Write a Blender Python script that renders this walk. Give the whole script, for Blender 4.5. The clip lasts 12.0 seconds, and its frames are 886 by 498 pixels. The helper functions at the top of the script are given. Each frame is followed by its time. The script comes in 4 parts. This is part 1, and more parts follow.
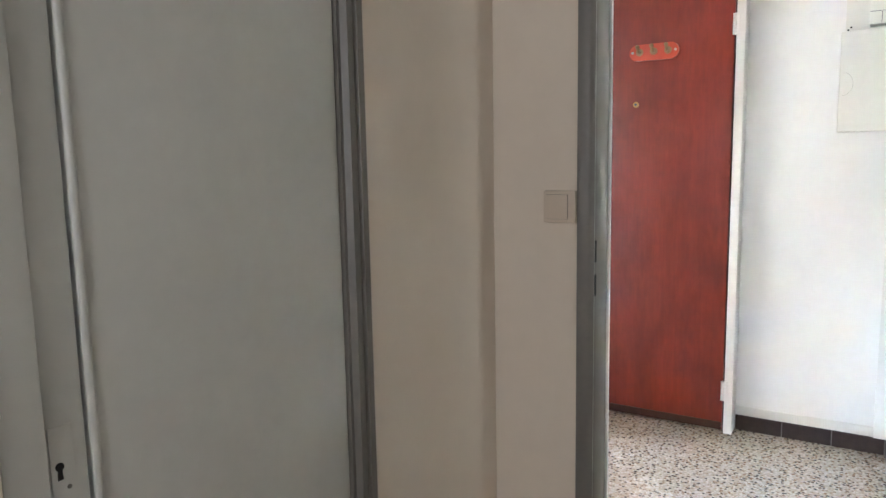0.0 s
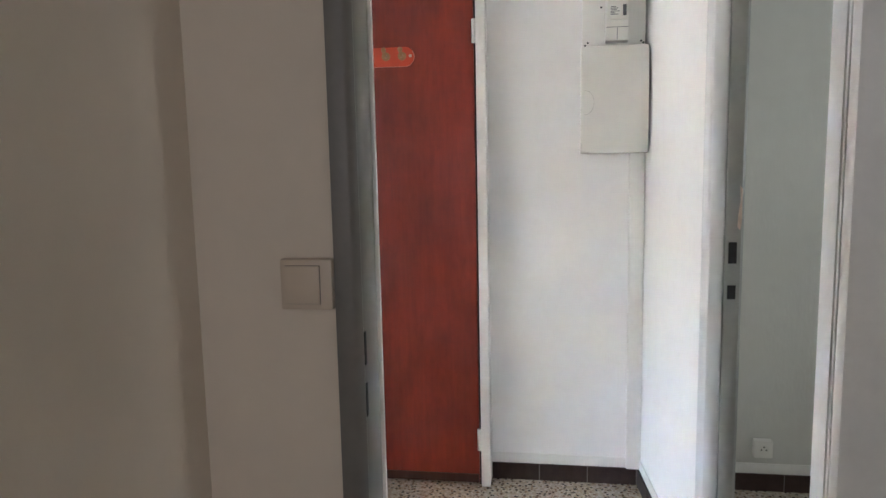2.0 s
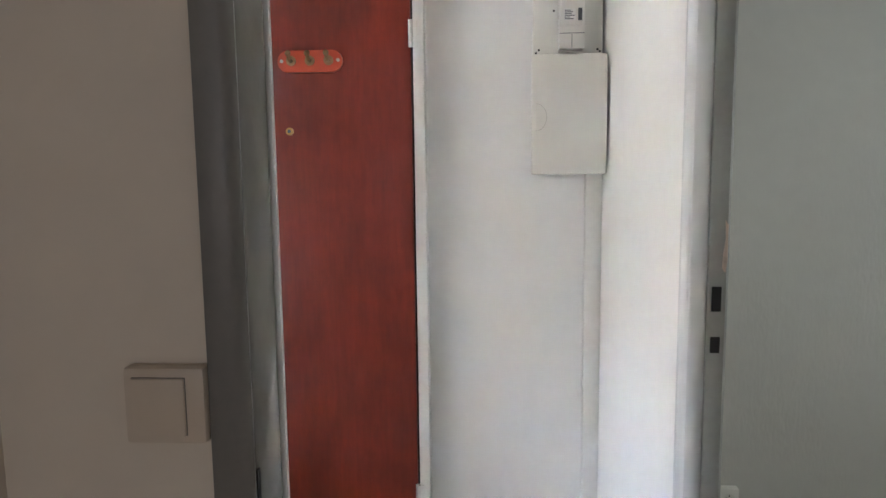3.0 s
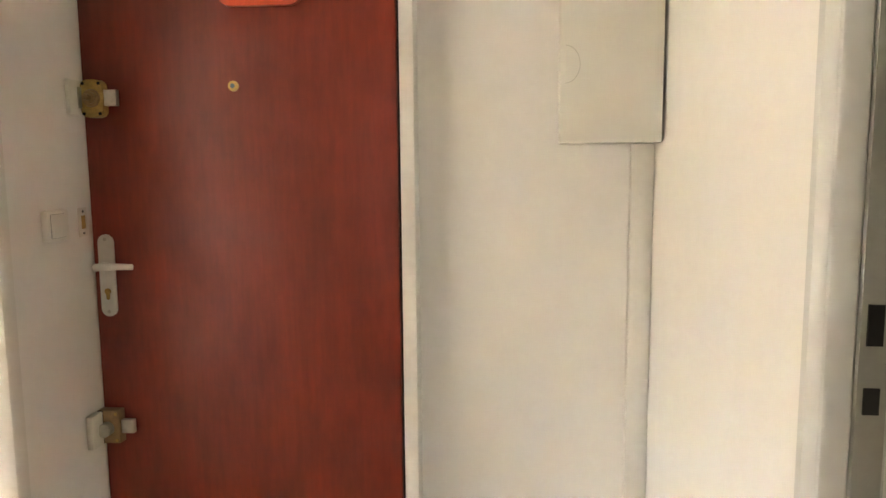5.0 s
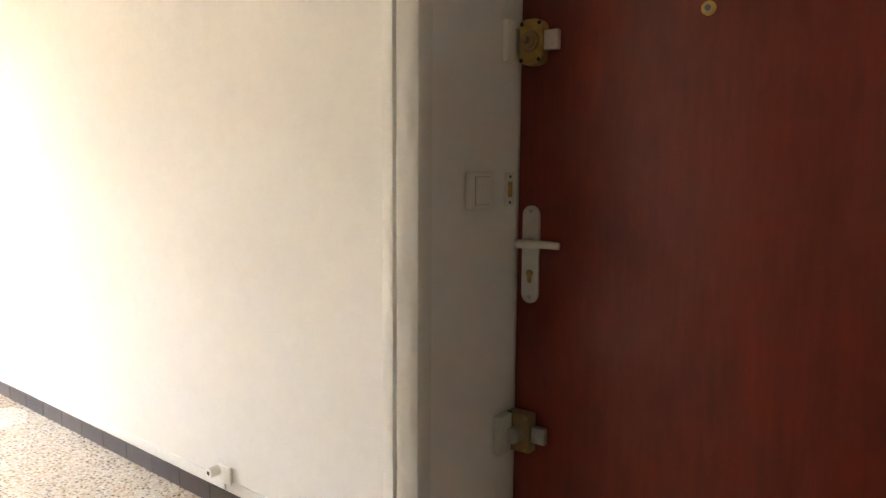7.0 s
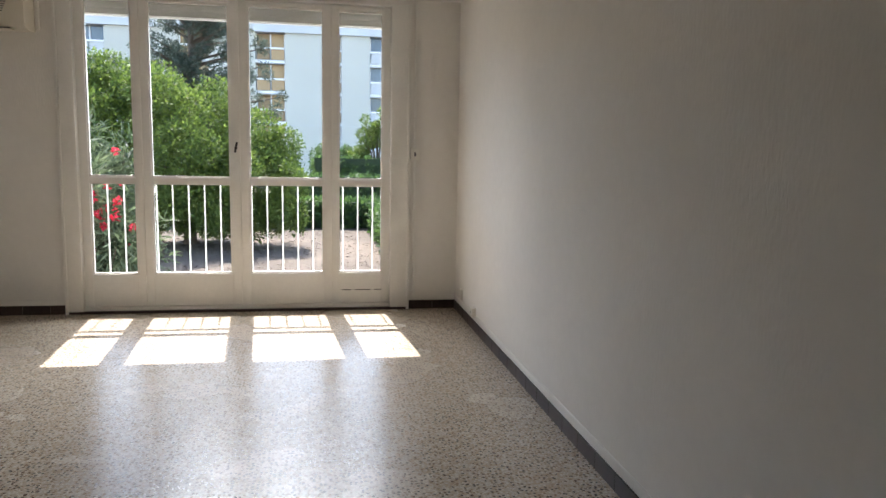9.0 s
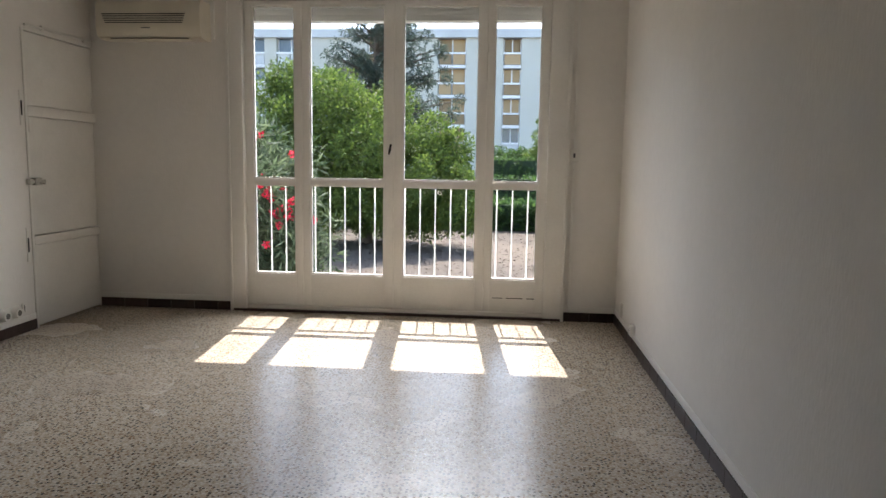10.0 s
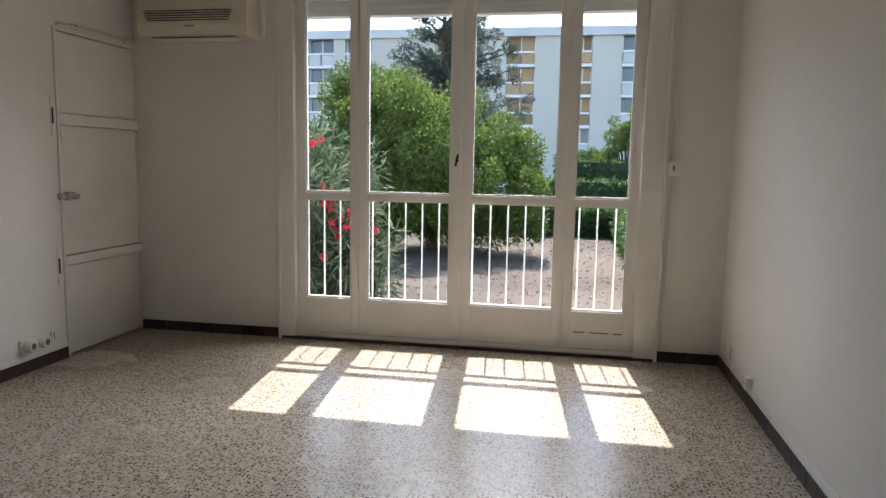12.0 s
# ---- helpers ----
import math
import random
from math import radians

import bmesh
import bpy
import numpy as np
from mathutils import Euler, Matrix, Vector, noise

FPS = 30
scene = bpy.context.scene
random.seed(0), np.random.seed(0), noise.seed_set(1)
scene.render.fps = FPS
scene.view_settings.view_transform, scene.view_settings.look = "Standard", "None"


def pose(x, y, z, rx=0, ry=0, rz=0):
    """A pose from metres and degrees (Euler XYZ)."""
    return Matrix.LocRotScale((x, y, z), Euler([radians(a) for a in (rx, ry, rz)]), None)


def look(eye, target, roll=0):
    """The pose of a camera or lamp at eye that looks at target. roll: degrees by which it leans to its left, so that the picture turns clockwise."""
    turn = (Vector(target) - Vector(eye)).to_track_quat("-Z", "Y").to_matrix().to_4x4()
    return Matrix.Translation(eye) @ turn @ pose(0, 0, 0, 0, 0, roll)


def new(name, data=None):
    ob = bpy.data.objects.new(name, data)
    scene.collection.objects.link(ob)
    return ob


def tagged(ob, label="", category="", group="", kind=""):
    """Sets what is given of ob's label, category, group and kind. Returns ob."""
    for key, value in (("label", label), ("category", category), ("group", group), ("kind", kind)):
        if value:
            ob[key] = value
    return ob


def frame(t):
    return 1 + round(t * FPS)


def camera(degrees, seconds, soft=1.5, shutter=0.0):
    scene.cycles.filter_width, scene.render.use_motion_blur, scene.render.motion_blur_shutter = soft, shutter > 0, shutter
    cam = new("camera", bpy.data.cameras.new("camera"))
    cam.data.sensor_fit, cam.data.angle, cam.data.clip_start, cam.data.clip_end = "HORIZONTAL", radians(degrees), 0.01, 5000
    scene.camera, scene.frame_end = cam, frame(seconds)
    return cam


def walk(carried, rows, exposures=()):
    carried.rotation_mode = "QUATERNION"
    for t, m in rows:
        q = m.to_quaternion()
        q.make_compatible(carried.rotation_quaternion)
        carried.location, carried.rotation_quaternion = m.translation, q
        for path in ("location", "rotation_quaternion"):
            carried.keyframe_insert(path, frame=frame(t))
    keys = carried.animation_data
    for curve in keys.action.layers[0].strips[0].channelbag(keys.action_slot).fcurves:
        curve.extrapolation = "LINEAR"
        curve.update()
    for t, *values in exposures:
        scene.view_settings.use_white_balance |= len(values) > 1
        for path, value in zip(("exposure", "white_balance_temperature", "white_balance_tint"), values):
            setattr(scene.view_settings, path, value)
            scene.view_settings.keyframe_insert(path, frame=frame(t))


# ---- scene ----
cam = camera(64.9, 12.0)
PATH = [
    (0, (0.806, -1.339, 1.302), (-0.252, 0.338, 1.043), -1.1),
    (0.5, (0.728, -1.222, 1.316), (-0.15, 0.557, 1.057), -1.1),
    (1, (0.665, -1.08, 1.33), (-0.033, 0.775, 1.065), -1.1),
    (1.5, (0.588, -0.922, 1.336), (0.083, 0.997, 1.079), -1.1),
    (2, (0.519, -0.778, 1.364), (0.216, 1.182, 1.11), -1.2),
    (2.5, (0.493, -0.604, 1.394), (0.324, 1.373, 1.142), -1.1),
    (3, (0.471, -0.433, 1.416), (0.355, 1.549, 1.173), -0.7),
    (4.8, (0.462, 0.133, 1.333), (0.402, 2.118, 1.098), -0.5),
    (5, (0.494, 0.196, 1.32), (0.327, 2.176, 1.086), -0.5),
    (5.5, (0.488, 0.316, 1.3), (0.086, 2.261, 1.066), -0.2),
    (6, (0.414, 0.432, 1.261), (-0.214, 2.318, 1.036), -0.2),
    (6.5, (0.305, 0.51, 1.25), (-0.584, 2.287, 1.02), 0.2),
    (7, (0.243, 0.617, 1.236), (-0.98, 2.182, 0.997), 0.4),
    (7.5, (0.206, 0.733, 1.227), (-1.331, 1.992, 0.998), 0.6),
    (7.7, (0.194, 0.768, 1.222), (-1.449, 1.887, 0.995), 0.9),
    (9.3, (-0.255, 0.989, 1.216), (-2.232, 1.162, 0.969), 0.9),
    (9.5, (-0.31, 1.031, 1.226), (-2.293, 1.1, 0.976), 0.9),
    (10, (-0.478, 1.137, 1.218), (-2.456, 0.965, 0.974), 0.9),
    (10.5, (-0.643, 1.111, 1.22), (-2.609, 0.838, 0.978), 1.0),
    (11, (-0.825, 1.08, 1.238), (-2.787, 0.776, 0.998), 1.0),
    (11.5, (-1.009, 1.083, 1.243), (-2.967, 0.756, 1.006), 0.9),
    (12, (-1.173, 1.017, 1.307), (-3.125, 0.66, 1.059), 1.0),
]
EXPO = [(0, 7.2, 5700, 10), (1.5, 6.65, 5800, 12), (3.0, 6.25, 5850, 13), (4.8, 6.45, 7500, 13), (5.5, 6.45, 8600, 14), (6.0, 6.35, 8800, 15), (6.5, 5.7, 8500, 15), (7.5, 4.5, 6900, 12), (7.7, 4.1, 6800, 12), (9.3, 2.35, 6800, 12), (10.5, 2.15, 6800, 12), (12.0, 2.0, 6700, 12)]
walk(cam, [(t, look(eye, target, roll)) for t, eye, target, roll in PATH], EXPO)

# ---- light ----
SUN = Vector((0.78, 0.075, -1.0)).normalized()
world = bpy.data.worlds.new("world")
scene.world = world
world.use_nodes = True
wn = world.node_tree.nodes
sky = wn.new("ShaderNodeTexSky")
sky.sky_type = "NISHITA"
sky.sun_disc = False
sky.sun_elevation = math.asin(-SUN.z)
sky.sun_rotation = math.atan2(-SUN.x, -SUN.y)
world.node_tree.links.new(sky.outputs[0], wn["Background"].inputs[0])
wn["Background"].inputs[1].default_value = 0.15
sun = new("sun", bpy.data.lights.new("sun", "SUN"))
sun.data.energy, sun.data.angle, sun.data.color = 3.0, radians(0.5), (1.0, 0.975, 0.95)
sun.rotation_mode = "QUATERNION"
sun.rotation_quaternion = SUN.to_track_quat("-Z", "Y")


def added_area_lamp(x, y, z, w, h, target, watts, colour=(0.9, 0.95, 1.0)):
    """An unseen area lamp, added to stand in for sky light indoors."""
    lamp = new("added_fill_light", bpy.data.lights.new("added_fill_light", "AREA"))
    lamp.data.shape, lamp.data.size, lamp.data.size_y, lamp.data.energy, lamp.data.color = "RECTANGLE", w, h, watts, colour
    lamp.matrix_world = look((x, y, z), target)
    return lamp


# Unseen lamps outside the window, added to lift living room and hall.
added_area_lamp(-6.45, 0.28, 3.0, 2.6, 1.1, (-4.4, 0.0, 1.0), 18)
added_area_lamp(-9.5, 1.4, 4.3, 5.0, 1.6, (-2.0, -0.2, 1.1), 125)
# Added fill lamps; no window is known behind the corridor or side room.
added_area_lamp(0.6, -3.28, 1.55, 0.9, 0.45, (0.6, -2.0, 1.5), 0.125, (1.0, 0.98, 0.96))
added_area_lamp(3.38, 0.95, 1.52, 0.85, 0.42, (2.0, 0.95, 1.45), 0.14, (1.0, 1.0, 0.94))


# ---- materials ----
def material(name, colour, rough=0.5, metal=0.0, vary=0.06, size=3.0, bump=0.0, bump_size=60.0, grain=(1, 1, 1), fine=0.0, random_tone=0.0, spec=0.5):
    m = bpy.data.materials.new(name)
    m.use_nodes = True
    n, l = m.node_tree.nodes, m.node_tree.links
    p = n["Principled BSDF"]
    p.inputs["Roughness"].default_value, p.inputs["Metallic"].default_value = rough, metal
    p.inputs["Specular IOR Level"].default_value = spec
    co = n.new("ShaderNodeTexCoord")
    mp = n.new("ShaderNodeMapping")
    mp.inputs["Scale"].default_value = grain
    l.new(co.outputs["Object"], mp.inputs[0])
    def noise_tex(scale, detail=4):
        t = n.new("ShaderNodeTexNoise")
        t.inputs["Scale"].default_value, t.inputs["Detail"].default_value = scale, detail
        l.new(mp.outputs[0], t.inputs["Vector"])
        return t
    def tone(value, col, amount):
        r = n.new("ShaderNodeMapRange")
        r.inputs[1].default_value, r.inputs[2].default_value = 0.3, 0.7
        r.inputs[3].default_value, r.inputs[4].default_value = 1 - amount, 1 + amount
        l.new(value, r.inputs[0])
        x = n.new("ShaderNodeVectorMath")
        x.operation = "SCALE"
        l.new(col, x.inputs[0])
        l.new(r.outputs[0], x.inputs["Scale"])
        return x.outputs[0]
    rgb = n.new("ShaderNodeRGB")
    rgb.outputs[0].default_value = (*colour, 1)
    col = tone(noise_tex(size).outputs[0], rgb.outputs[0], vary)
    if fine:
        col = tone(noise_tex(size * 14, 6).outputs[0], col, fine)
    if random_tone:
        info = n.new("ShaderNodeObjectInfo")
        col = tone(info.outputs["Random"], col, random_tone)
    l.new(col, p.inputs["Base Color"])
    if bump:
        b = n.new("ShaderNodeBump")
        b.inputs["Strength"].default_value, b.inputs["Distance"].default_value = bump, 0.004
        l.new(noise_tex(bump_size, 5).outputs[0], b.inputs["Height"])
        l.new(b.outputs[0], p.inputs["Normal"])
    return m


def plaster(name, colour):
    """Painted rough plaster with patches of raised, run-down paint."""
    m = material(name, colour, 0.62, vary=0.035, size=1.3, fine=0.015, spec=0.3)
    n, l = m.node_tree.nodes, m.node_tree.links
    p = n["Principled BSDF"]
    co = n.new("ShaderNodeTexCoord")
    mp = n.new("ShaderNodeMapping")
    mp.inputs["Scale"].default_value = (1, 1, 0.35)
    l.new(co.outputs["Object"], mp.inputs[0])
    runs = n.new("ShaderNodeTexNoise")
    runs.inputs["Scale"].default_value, runs.inputs["Detail"].default_value = 85, 3
    l.new(mp.outputs[0], runs.inputs["Vector"])
    patch = n.new("ShaderNodeTexNoise")
    patch.inputs["Scale"].default_value = 1.6
    l.new(co.outputs["Object"], patch.inputs["Vector"])
    ramp = n.new("ShaderNodeMapRange")
    ramp.inputs[1].default_value, ramp.inputs[2].default_value, ramp.inputs[3].default_value, ramp.inputs[4].default_value = 0.42, 0.62, 0.12, 1.0
    l.new(patch.outputs[0], ramp.inputs[0])
    mul = n.new("ShaderNodeMath")
    mul.operation = "MULTIPLY"
    l.new(runs.outputs[0], mul.inputs[0])
    l.new(ramp.outputs[0], mul.inputs[1])
    b = n.new("ShaderNodeBump")
    b.inputs["Strength"].default_value, b.inputs["Distance"].default_value = 0.55, 0.004
    l.new(mul.outputs[0], b.inputs["Height"])
    l.new(b.outputs[0], p.inputs["Normal"])
    return m


def terrazzo():
    """Polished cream terrazzo with dark, brown and pale chips."""
    m = bpy.data.materials.new("terrazzo")
    m.use_nodes = True
    n, l = m.node_tree.nodes, m.node_tree.links
    p = n["Principled BSDF"]
    co = n.new("ShaderNodeTexCoord")
    warp = n.new("ShaderNodeTexNoise")
    warp.inputs["Scale"].default_value = 45
    l.new(co.outputs["Object"], warp.inputs["Vector"])
    add = n.new("ShaderNodeVectorMath")
    add.operation = "MULTIPLY_ADD"
    l.new(warp.outputs["Color"], add.inputs[0])
    add.inputs[1].default_value = (0.012, 0.012, 0)
    l.new(co.outputs["Object"], add.inputs[2])
    def chips(scale, low, high):
        v = n.new("ShaderNodeTexVoronoi")
        v.voronoi_dimensions = "2D"
        v.inputs["Scale"].default_value = scale
        l.new(add.outputs[0], v.inputs["Vector"])
        tint = n.new("ShaderNodeSeparateColor")
        l.new(v.outputs["Color"], tint.inputs[0])
        mask = n.new("ShaderNodeMapRange")
        mask.inputs[1].default_value, mask.inputs[2].default_value, mask.inputs[3].default_value, mask.inputs[4].default_value = low, high, 1, 0
        l.new(v.outputs["Distance"], mask.inputs[0])
        return tint, mask.outputs[0]
    def ramp(value, stops):
        r = n.new("ShaderNodeValToRGB")
        r.color_ramp.interpolation = "CONSTANT"
        e = r.color_ramp.elements
        while len(e) < len(stops):
            e.new(0.5)
        for k, (at, c) in zip(e, stops):
            k.position, k.color = at, (*c, 1)
        l.new(value, r.inputs[0])
        return r.outputs[0]
    def mix(f, a, b):
        x = n.new("ShaderNodeMix")
        x.data_type = "RGBA"
        l.new(f, x.inputs[0])
        l.new(a, x.inputs[6])
        l.new(b, x.inputs[7])
        return x.outputs[2]
    base = n.new("ShaderNodeTexNoise")
    base.inputs["Scale"].default_value, base.inputs["Detail"].default_value = 1.2, 6
    l.new(co.outputs["Object"], base.inputs["Vector"])
    cream = n.new("ShaderNodeValToRGB")
    cream.color_ramp.elements[0].position, cream.color_ramp.elements[0].color = 0.35, (0.378, 0.329, 0.266, 1)
    cream.color_ramp.elements[1].position, cream.color_ramp.elements[1].color = 0.65, (0.394, 0.343, 0.28, 1)
    l.new(base.outputs[0], cream.inputs[0])
    t1, m1 = chips(82, 0.30, 0.48)
    pale = ramp(t1.outputs[0], [(0, (0.52, 0.46, 0.38)), (0.3, (0.36, 0.28, 0.20)), (0.55, (0.47, 0.42, 0.36)), (0.8, (0.24, 0.17, 0.11))])
    col = mix(m1, cream.outputs[0], pale)
    t2, m2 = chips(52, 0.20, 0.36)
    pick = n.new("ShaderNodeMath")
    pick.operation = "GREATER_THAN"
    pick.inputs[1].default_value = 0.5
    l.new(t2.outputs[1], pick.inputs[0])
    both = n.new("ShaderNodeMath")
    both.operation = "MULTIPLY"
    l.new(pick.outputs[0], both.inputs[0])
    l.new(m2, both.inputs[1])
    dark = ramp(t2.outputs[2], [(0, (0.036, 0.03, 0.027)), (0.55, (0.10, 0.06, 0.04)), (0.8, (0.2, 0.12, 0.07))])
    col = mix(both.outputs[0], col, dark)
    l.new(col, p.inputs["Base Color"])
    gloss = n.new("ShaderNodeMapRange")
    gloss.inputs[1].default_value, gloss.inputs[2].default_value, gloss.inputs[3].default_value, gloss.inputs[4].default_value = 0.3, 0.7, 0.26, 0.28
    l.new(base.outputs[0], gloss.inputs[0])
    l.new(gloss.outputs[0], p.inputs["Roughness"])
    p.inputs["Specular IOR Level"].default_value = 0.25
    b = n.new("ShaderNodeBump")
    b.inputs["Strength"].default_value, b.inputs["Distance"].default_value = 0.12, 0.002
    wave = n.new("ShaderNodeTexNoise")
    wave.inputs["Scale"].default_value = 25
    l.new(co.outputs["Object"], wave.inputs["Vector"])
    l.new(wave.outputs[0], b.inputs["Height"])
    l.new(b.outputs[0], p.inputs["Normal"])
    return m


def foliage(name, dark, light):
    m = bpy.data.materials.new(name)
    m.use_nodes = True
    n, l = m.node_tree.nodes, m.node_tree.links
    p = n["Principled BSDF"]
    g = n.new("ShaderNodeNewGeometry")
    r = n.new("ShaderNodeValToRGB")
    r.color_ramp.elements[0].color, r.color_ramp.elements[1].color = (*dark, 1), (*light, 1)
    l.new(g.outputs["Random Per Island"], r.inputs[0])
    l.new(r.outputs[0], p.inputs["Base Color"])
    p.inputs["Roughness"].default_value = 0.62
    p.inputs["Specular IOR Level"].default_value = 0.3
    t = n.new("ShaderNodeBsdfTranslucent")
    l.new(r.outputs[0], t.inputs[0])
    x = n.new("ShaderNodeMixShader")
    x.inputs[0].default_value = 0.45
    l.new(p.outputs[0], x.inputs[1])
    l.new(t.outputs[0], x.inputs[2])
    l.new(x.outputs[0], n["Material Output"].inputs[0])
    return m


def glass_material():
    """Thin clear pane: mostly clear, with a faint mirror by angle."""
    m = bpy.data.materials.new("window_glass")
    m.use_nodes = True
    n, l = m.node_tree.nodes, m.node_tree.links
    t, gl, fr, x = n.new("ShaderNodeBsdfTransparent"), n.new("ShaderNodeBsdfGlossy"), n.new("ShaderNodeFresnel"), n.new("ShaderNodeMixShader")
    gl.inputs["Roughness"].default_value = 0.0
    fr.inputs[0].default_value = 1.25
    t.inputs[0].default_value = (0.97, 0.98, 0.98, 1)
    l.new(fr.outputs[0], x.inputs[0])
    l.new(t.outputs[0], x.inputs[1])
    l.new(gl.outputs[0], x.inputs[2])
    l.new(x.outputs[0], n["Material Output"].inputs[0])
    return m


def mahogany():
    """Dark red-brown veneer: long grain, fine pores and dull smudges of old varnish."""
    m = material("mahogany_veneer", (0.20, 0.0245, 0.0128), 0.4, vary=0.2, size=1.8, bump=0.05, bump_size=20, grain=(3.5, 3.5, 0.45), fine=0.08)
    n, l = m.node_tree.nodes, m.node_tree.links
    p = n["Principled BSDF"]
    col = p.inputs["Base Color"].links[0].from_socket
    co = n.new("ShaderNodeTexCoord")
    def layer(scale, stretch, detail, low, high, dark, light, rough=0.6):
        nonlocal col
        mp = n.new("ShaderNodeMapping")
        mp.inputs["Scale"].default_value = stretch
        l.new(co.outputs["Object"], mp.inputs[0])
        t = n.new("ShaderNodeTexNoise")
        t.inputs["Scale"].default_value, t.inputs["Detail"].default_value, t.inputs["Roughness"].default_value = scale, detail, rough
        l.new(mp.outputs[0], t.inputs["Vector"])
        k = n.new("ShaderNodeMapRange")
        k.inputs[1].default_value, k.inputs[2].default_value, k.inputs[3].default_value, k.inputs[4].default_value = low, high, dark, light
        l.new(t.outputs[0], k.inputs[0])
        x = n.new("ShaderNodeVectorMath")
        x.operation = "SCALE"
        l.new(col, x.inputs[0])
        l.new(k.outputs[0], x.inputs["Scale"])
        col = x.outputs[0]
        return t.outputs[0]
    layer(90, (1, 1, 0.03), 5, 0.3, 0.7, 0.94, 1.05)
    layer(420, (1, 1, 0.04), 2, 0.25, 0.45, 0.88, 1.0)
    smudge = layer(5.5, (1, 1, 0.55), 6, 0.36, 0.56, 0.80, 1.05, 0.65)
    l.new(col, p.inputs["Base Color"])
    g = n.new("ShaderNodeMapRange")
    g.inputs[1].default_value, g.inputs[2].default_value, g.inputs[3].default_value, g.inputs[4].default_value = 0.35, 0.6, 0.5, 0.36
    l.new(smudge, g.inputs[0])
    l.new(g.outputs[0], p.inputs["Roughness"])
    return m


WALL = plaster("wall_paint", (0.78, 0.76, 0.72))
WALL_SMOOTH = material("smooth_wall_paint", (0.86, 0.85, 0.825), 0.5, vary=0.03, size=1.5, bump=0.15, bump_size=40, fine=0.012)
CORRIDOR = material("corridor_wall_paint", (0.74, 0.645, 0.53), 0.55, vary=0.04, size=1.2, bump=0.15, bump_size=35, fine=0.015)
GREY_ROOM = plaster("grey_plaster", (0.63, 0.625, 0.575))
CEILING = material("ceiling_paint", (0.8, 0.79, 0.76), 0.7, vary=0.03, size=2)
FLOOR = terrazzo()
WHITE = material("white_gloss_paint", (0.78, 0.77, 0.73), 0.35, vary=0.04, size=4, bump=0.12, bump_size=50, fine=0.02)
DARK_FRAME = material("olive_grey_frame_paint", (0.165, 0.15, 0.128), 0.45, vary=0.08, size=5, bump=0.15, bump_size=40, fine=0.04)
PALE_FRAME = material("pale_grey_frame_paint", (0.62, 0.63, 0.62), 0.35, vary=0.05, size=5, bump=0.15)
# Frame grey with the shadow of the door reveal put into it.
SHADED_FRAME = material("shaded_grey_frame_paint", (0.34, 0.345, 0.325), 0.38, vary=0.06, size=5, bump=0.15, bump_size=40, fine=0.03)
GREY_DOOR = material("grey_door_paint", (0.53, 0.52, 0.47), 0.4, vary=0.05, size=2.5, bump=0.08, bump_size=30, fine=0.02)
MAHOGANY = mahogany()
TILE = material("brown_glazed_tile", (0.046, 0.030, 0.026), 0.42, vary=0.2, size=20, fine=0.1, random_tone=0.2, spec=0.22)
GROUT = material("grey_grout", (0.22, 0.20, 0.18), 0.9, vary=0.1, size=30)
BRASS = material("aged_brass", (0.46, 0.30, 0.10), 0.42, 0.5, vary=0.2, size=60, fine=0.15)
BROWN_METAL = material("bronze_lacquered_metal", (0.32, 0.20, 0.10), 0.45, 0.2, vary=0.15, size=60)
STEEL = material("dull_steel", (0.55, 0.54, 0.5), 0.35, 0.9, vary=0.1, size=60)
ALU = material("satin_aluminium", (0.72, 0.71, 0.68), 0.36, 0.6, vary=0.05, size=40)
DARK = material("dark_gap", (0.012, 0.012, 0.012), 0.8, vary=0.1)
GAP = material("shaded_seam", (0.16, 0.15, 0.13), 0.7, vary=0.1)
PLASTIC = material("white_plastic", (0.80, 0.785, 0.73), 0.35, vary=0.03, size=10)
CREAM_PLASTIC = material("cream_plastic", (0.75, 0.735, 0.675), 0.38, vary=0.04, size=5)
AC_PLASTIC = material("aged_cream_plastic", (0.68, 0.63, 0.52), 0.38, vary=0.04, size=5)
BEIGE_PLASTIC = material("yellowed_beige_plastic", (0.60, 0.50, 0.39), 0.4, vary=0.05, size=8)
ORANGE = material("orange_red_plastic", (0.55, 0.075, 0.03), 0.3, vary=0.1, size=12)
PRINT = material("grey_print", (0.12, 0.12, 0.13), 0.6, vary=0.1)
BARE = material("bare_plaster_chip", (0.62, 0.5, 0.42), 0.9, vary=0.15, size=40)
SHUTTER = material("beige_shutter_slat", (0.28, 0.265, 0.23), 0.5, vary=0.06, size=6)
GLASS = glass_material()
EARTH = material("dry_earth", (0.10, 0.074, 0.054), 0.95, vary=0.35, size=0.5, bump=0.35, bump_size=14, fine=0.22)
FACADE = material("pale_blue_render", (0.52, 0.525, 0.475), 0.8, vary=0.05, size=0.25, fine=0.03)
CONCRETE = material("pale_concrete", (0.55, 0.58, 0.60), 0.8, vary=0.08, size=0.5)
AMBER = material("amber_blind", (0.34, 0.235, 0.125), 0.6, vary=0.1, size=1, random_tone=0.25)
FAR_GLASS = material("far_window_glass", (0.10, 0.14, 0.19), 0.08, vary=0.2, size=0.5)
FAR_WHITE = material("far_white_paint", (0.78, 0.80, 0.82), 0.6, vary=0.04)
BARK = material("bark", (0.10, 0.075, 0.055), 0.9, vary=0.25, size=8, bump=0.6, bump_size=20)
LEAF = foliage("bright_green_leaf", (0.022, 0.052, 0.012), (0.20, 0.275, 0.055))
NEEDLE = foliage("dark_conifer_needle", (0.03, 0.048, 0.035), (0.12, 0.15, 0.115))
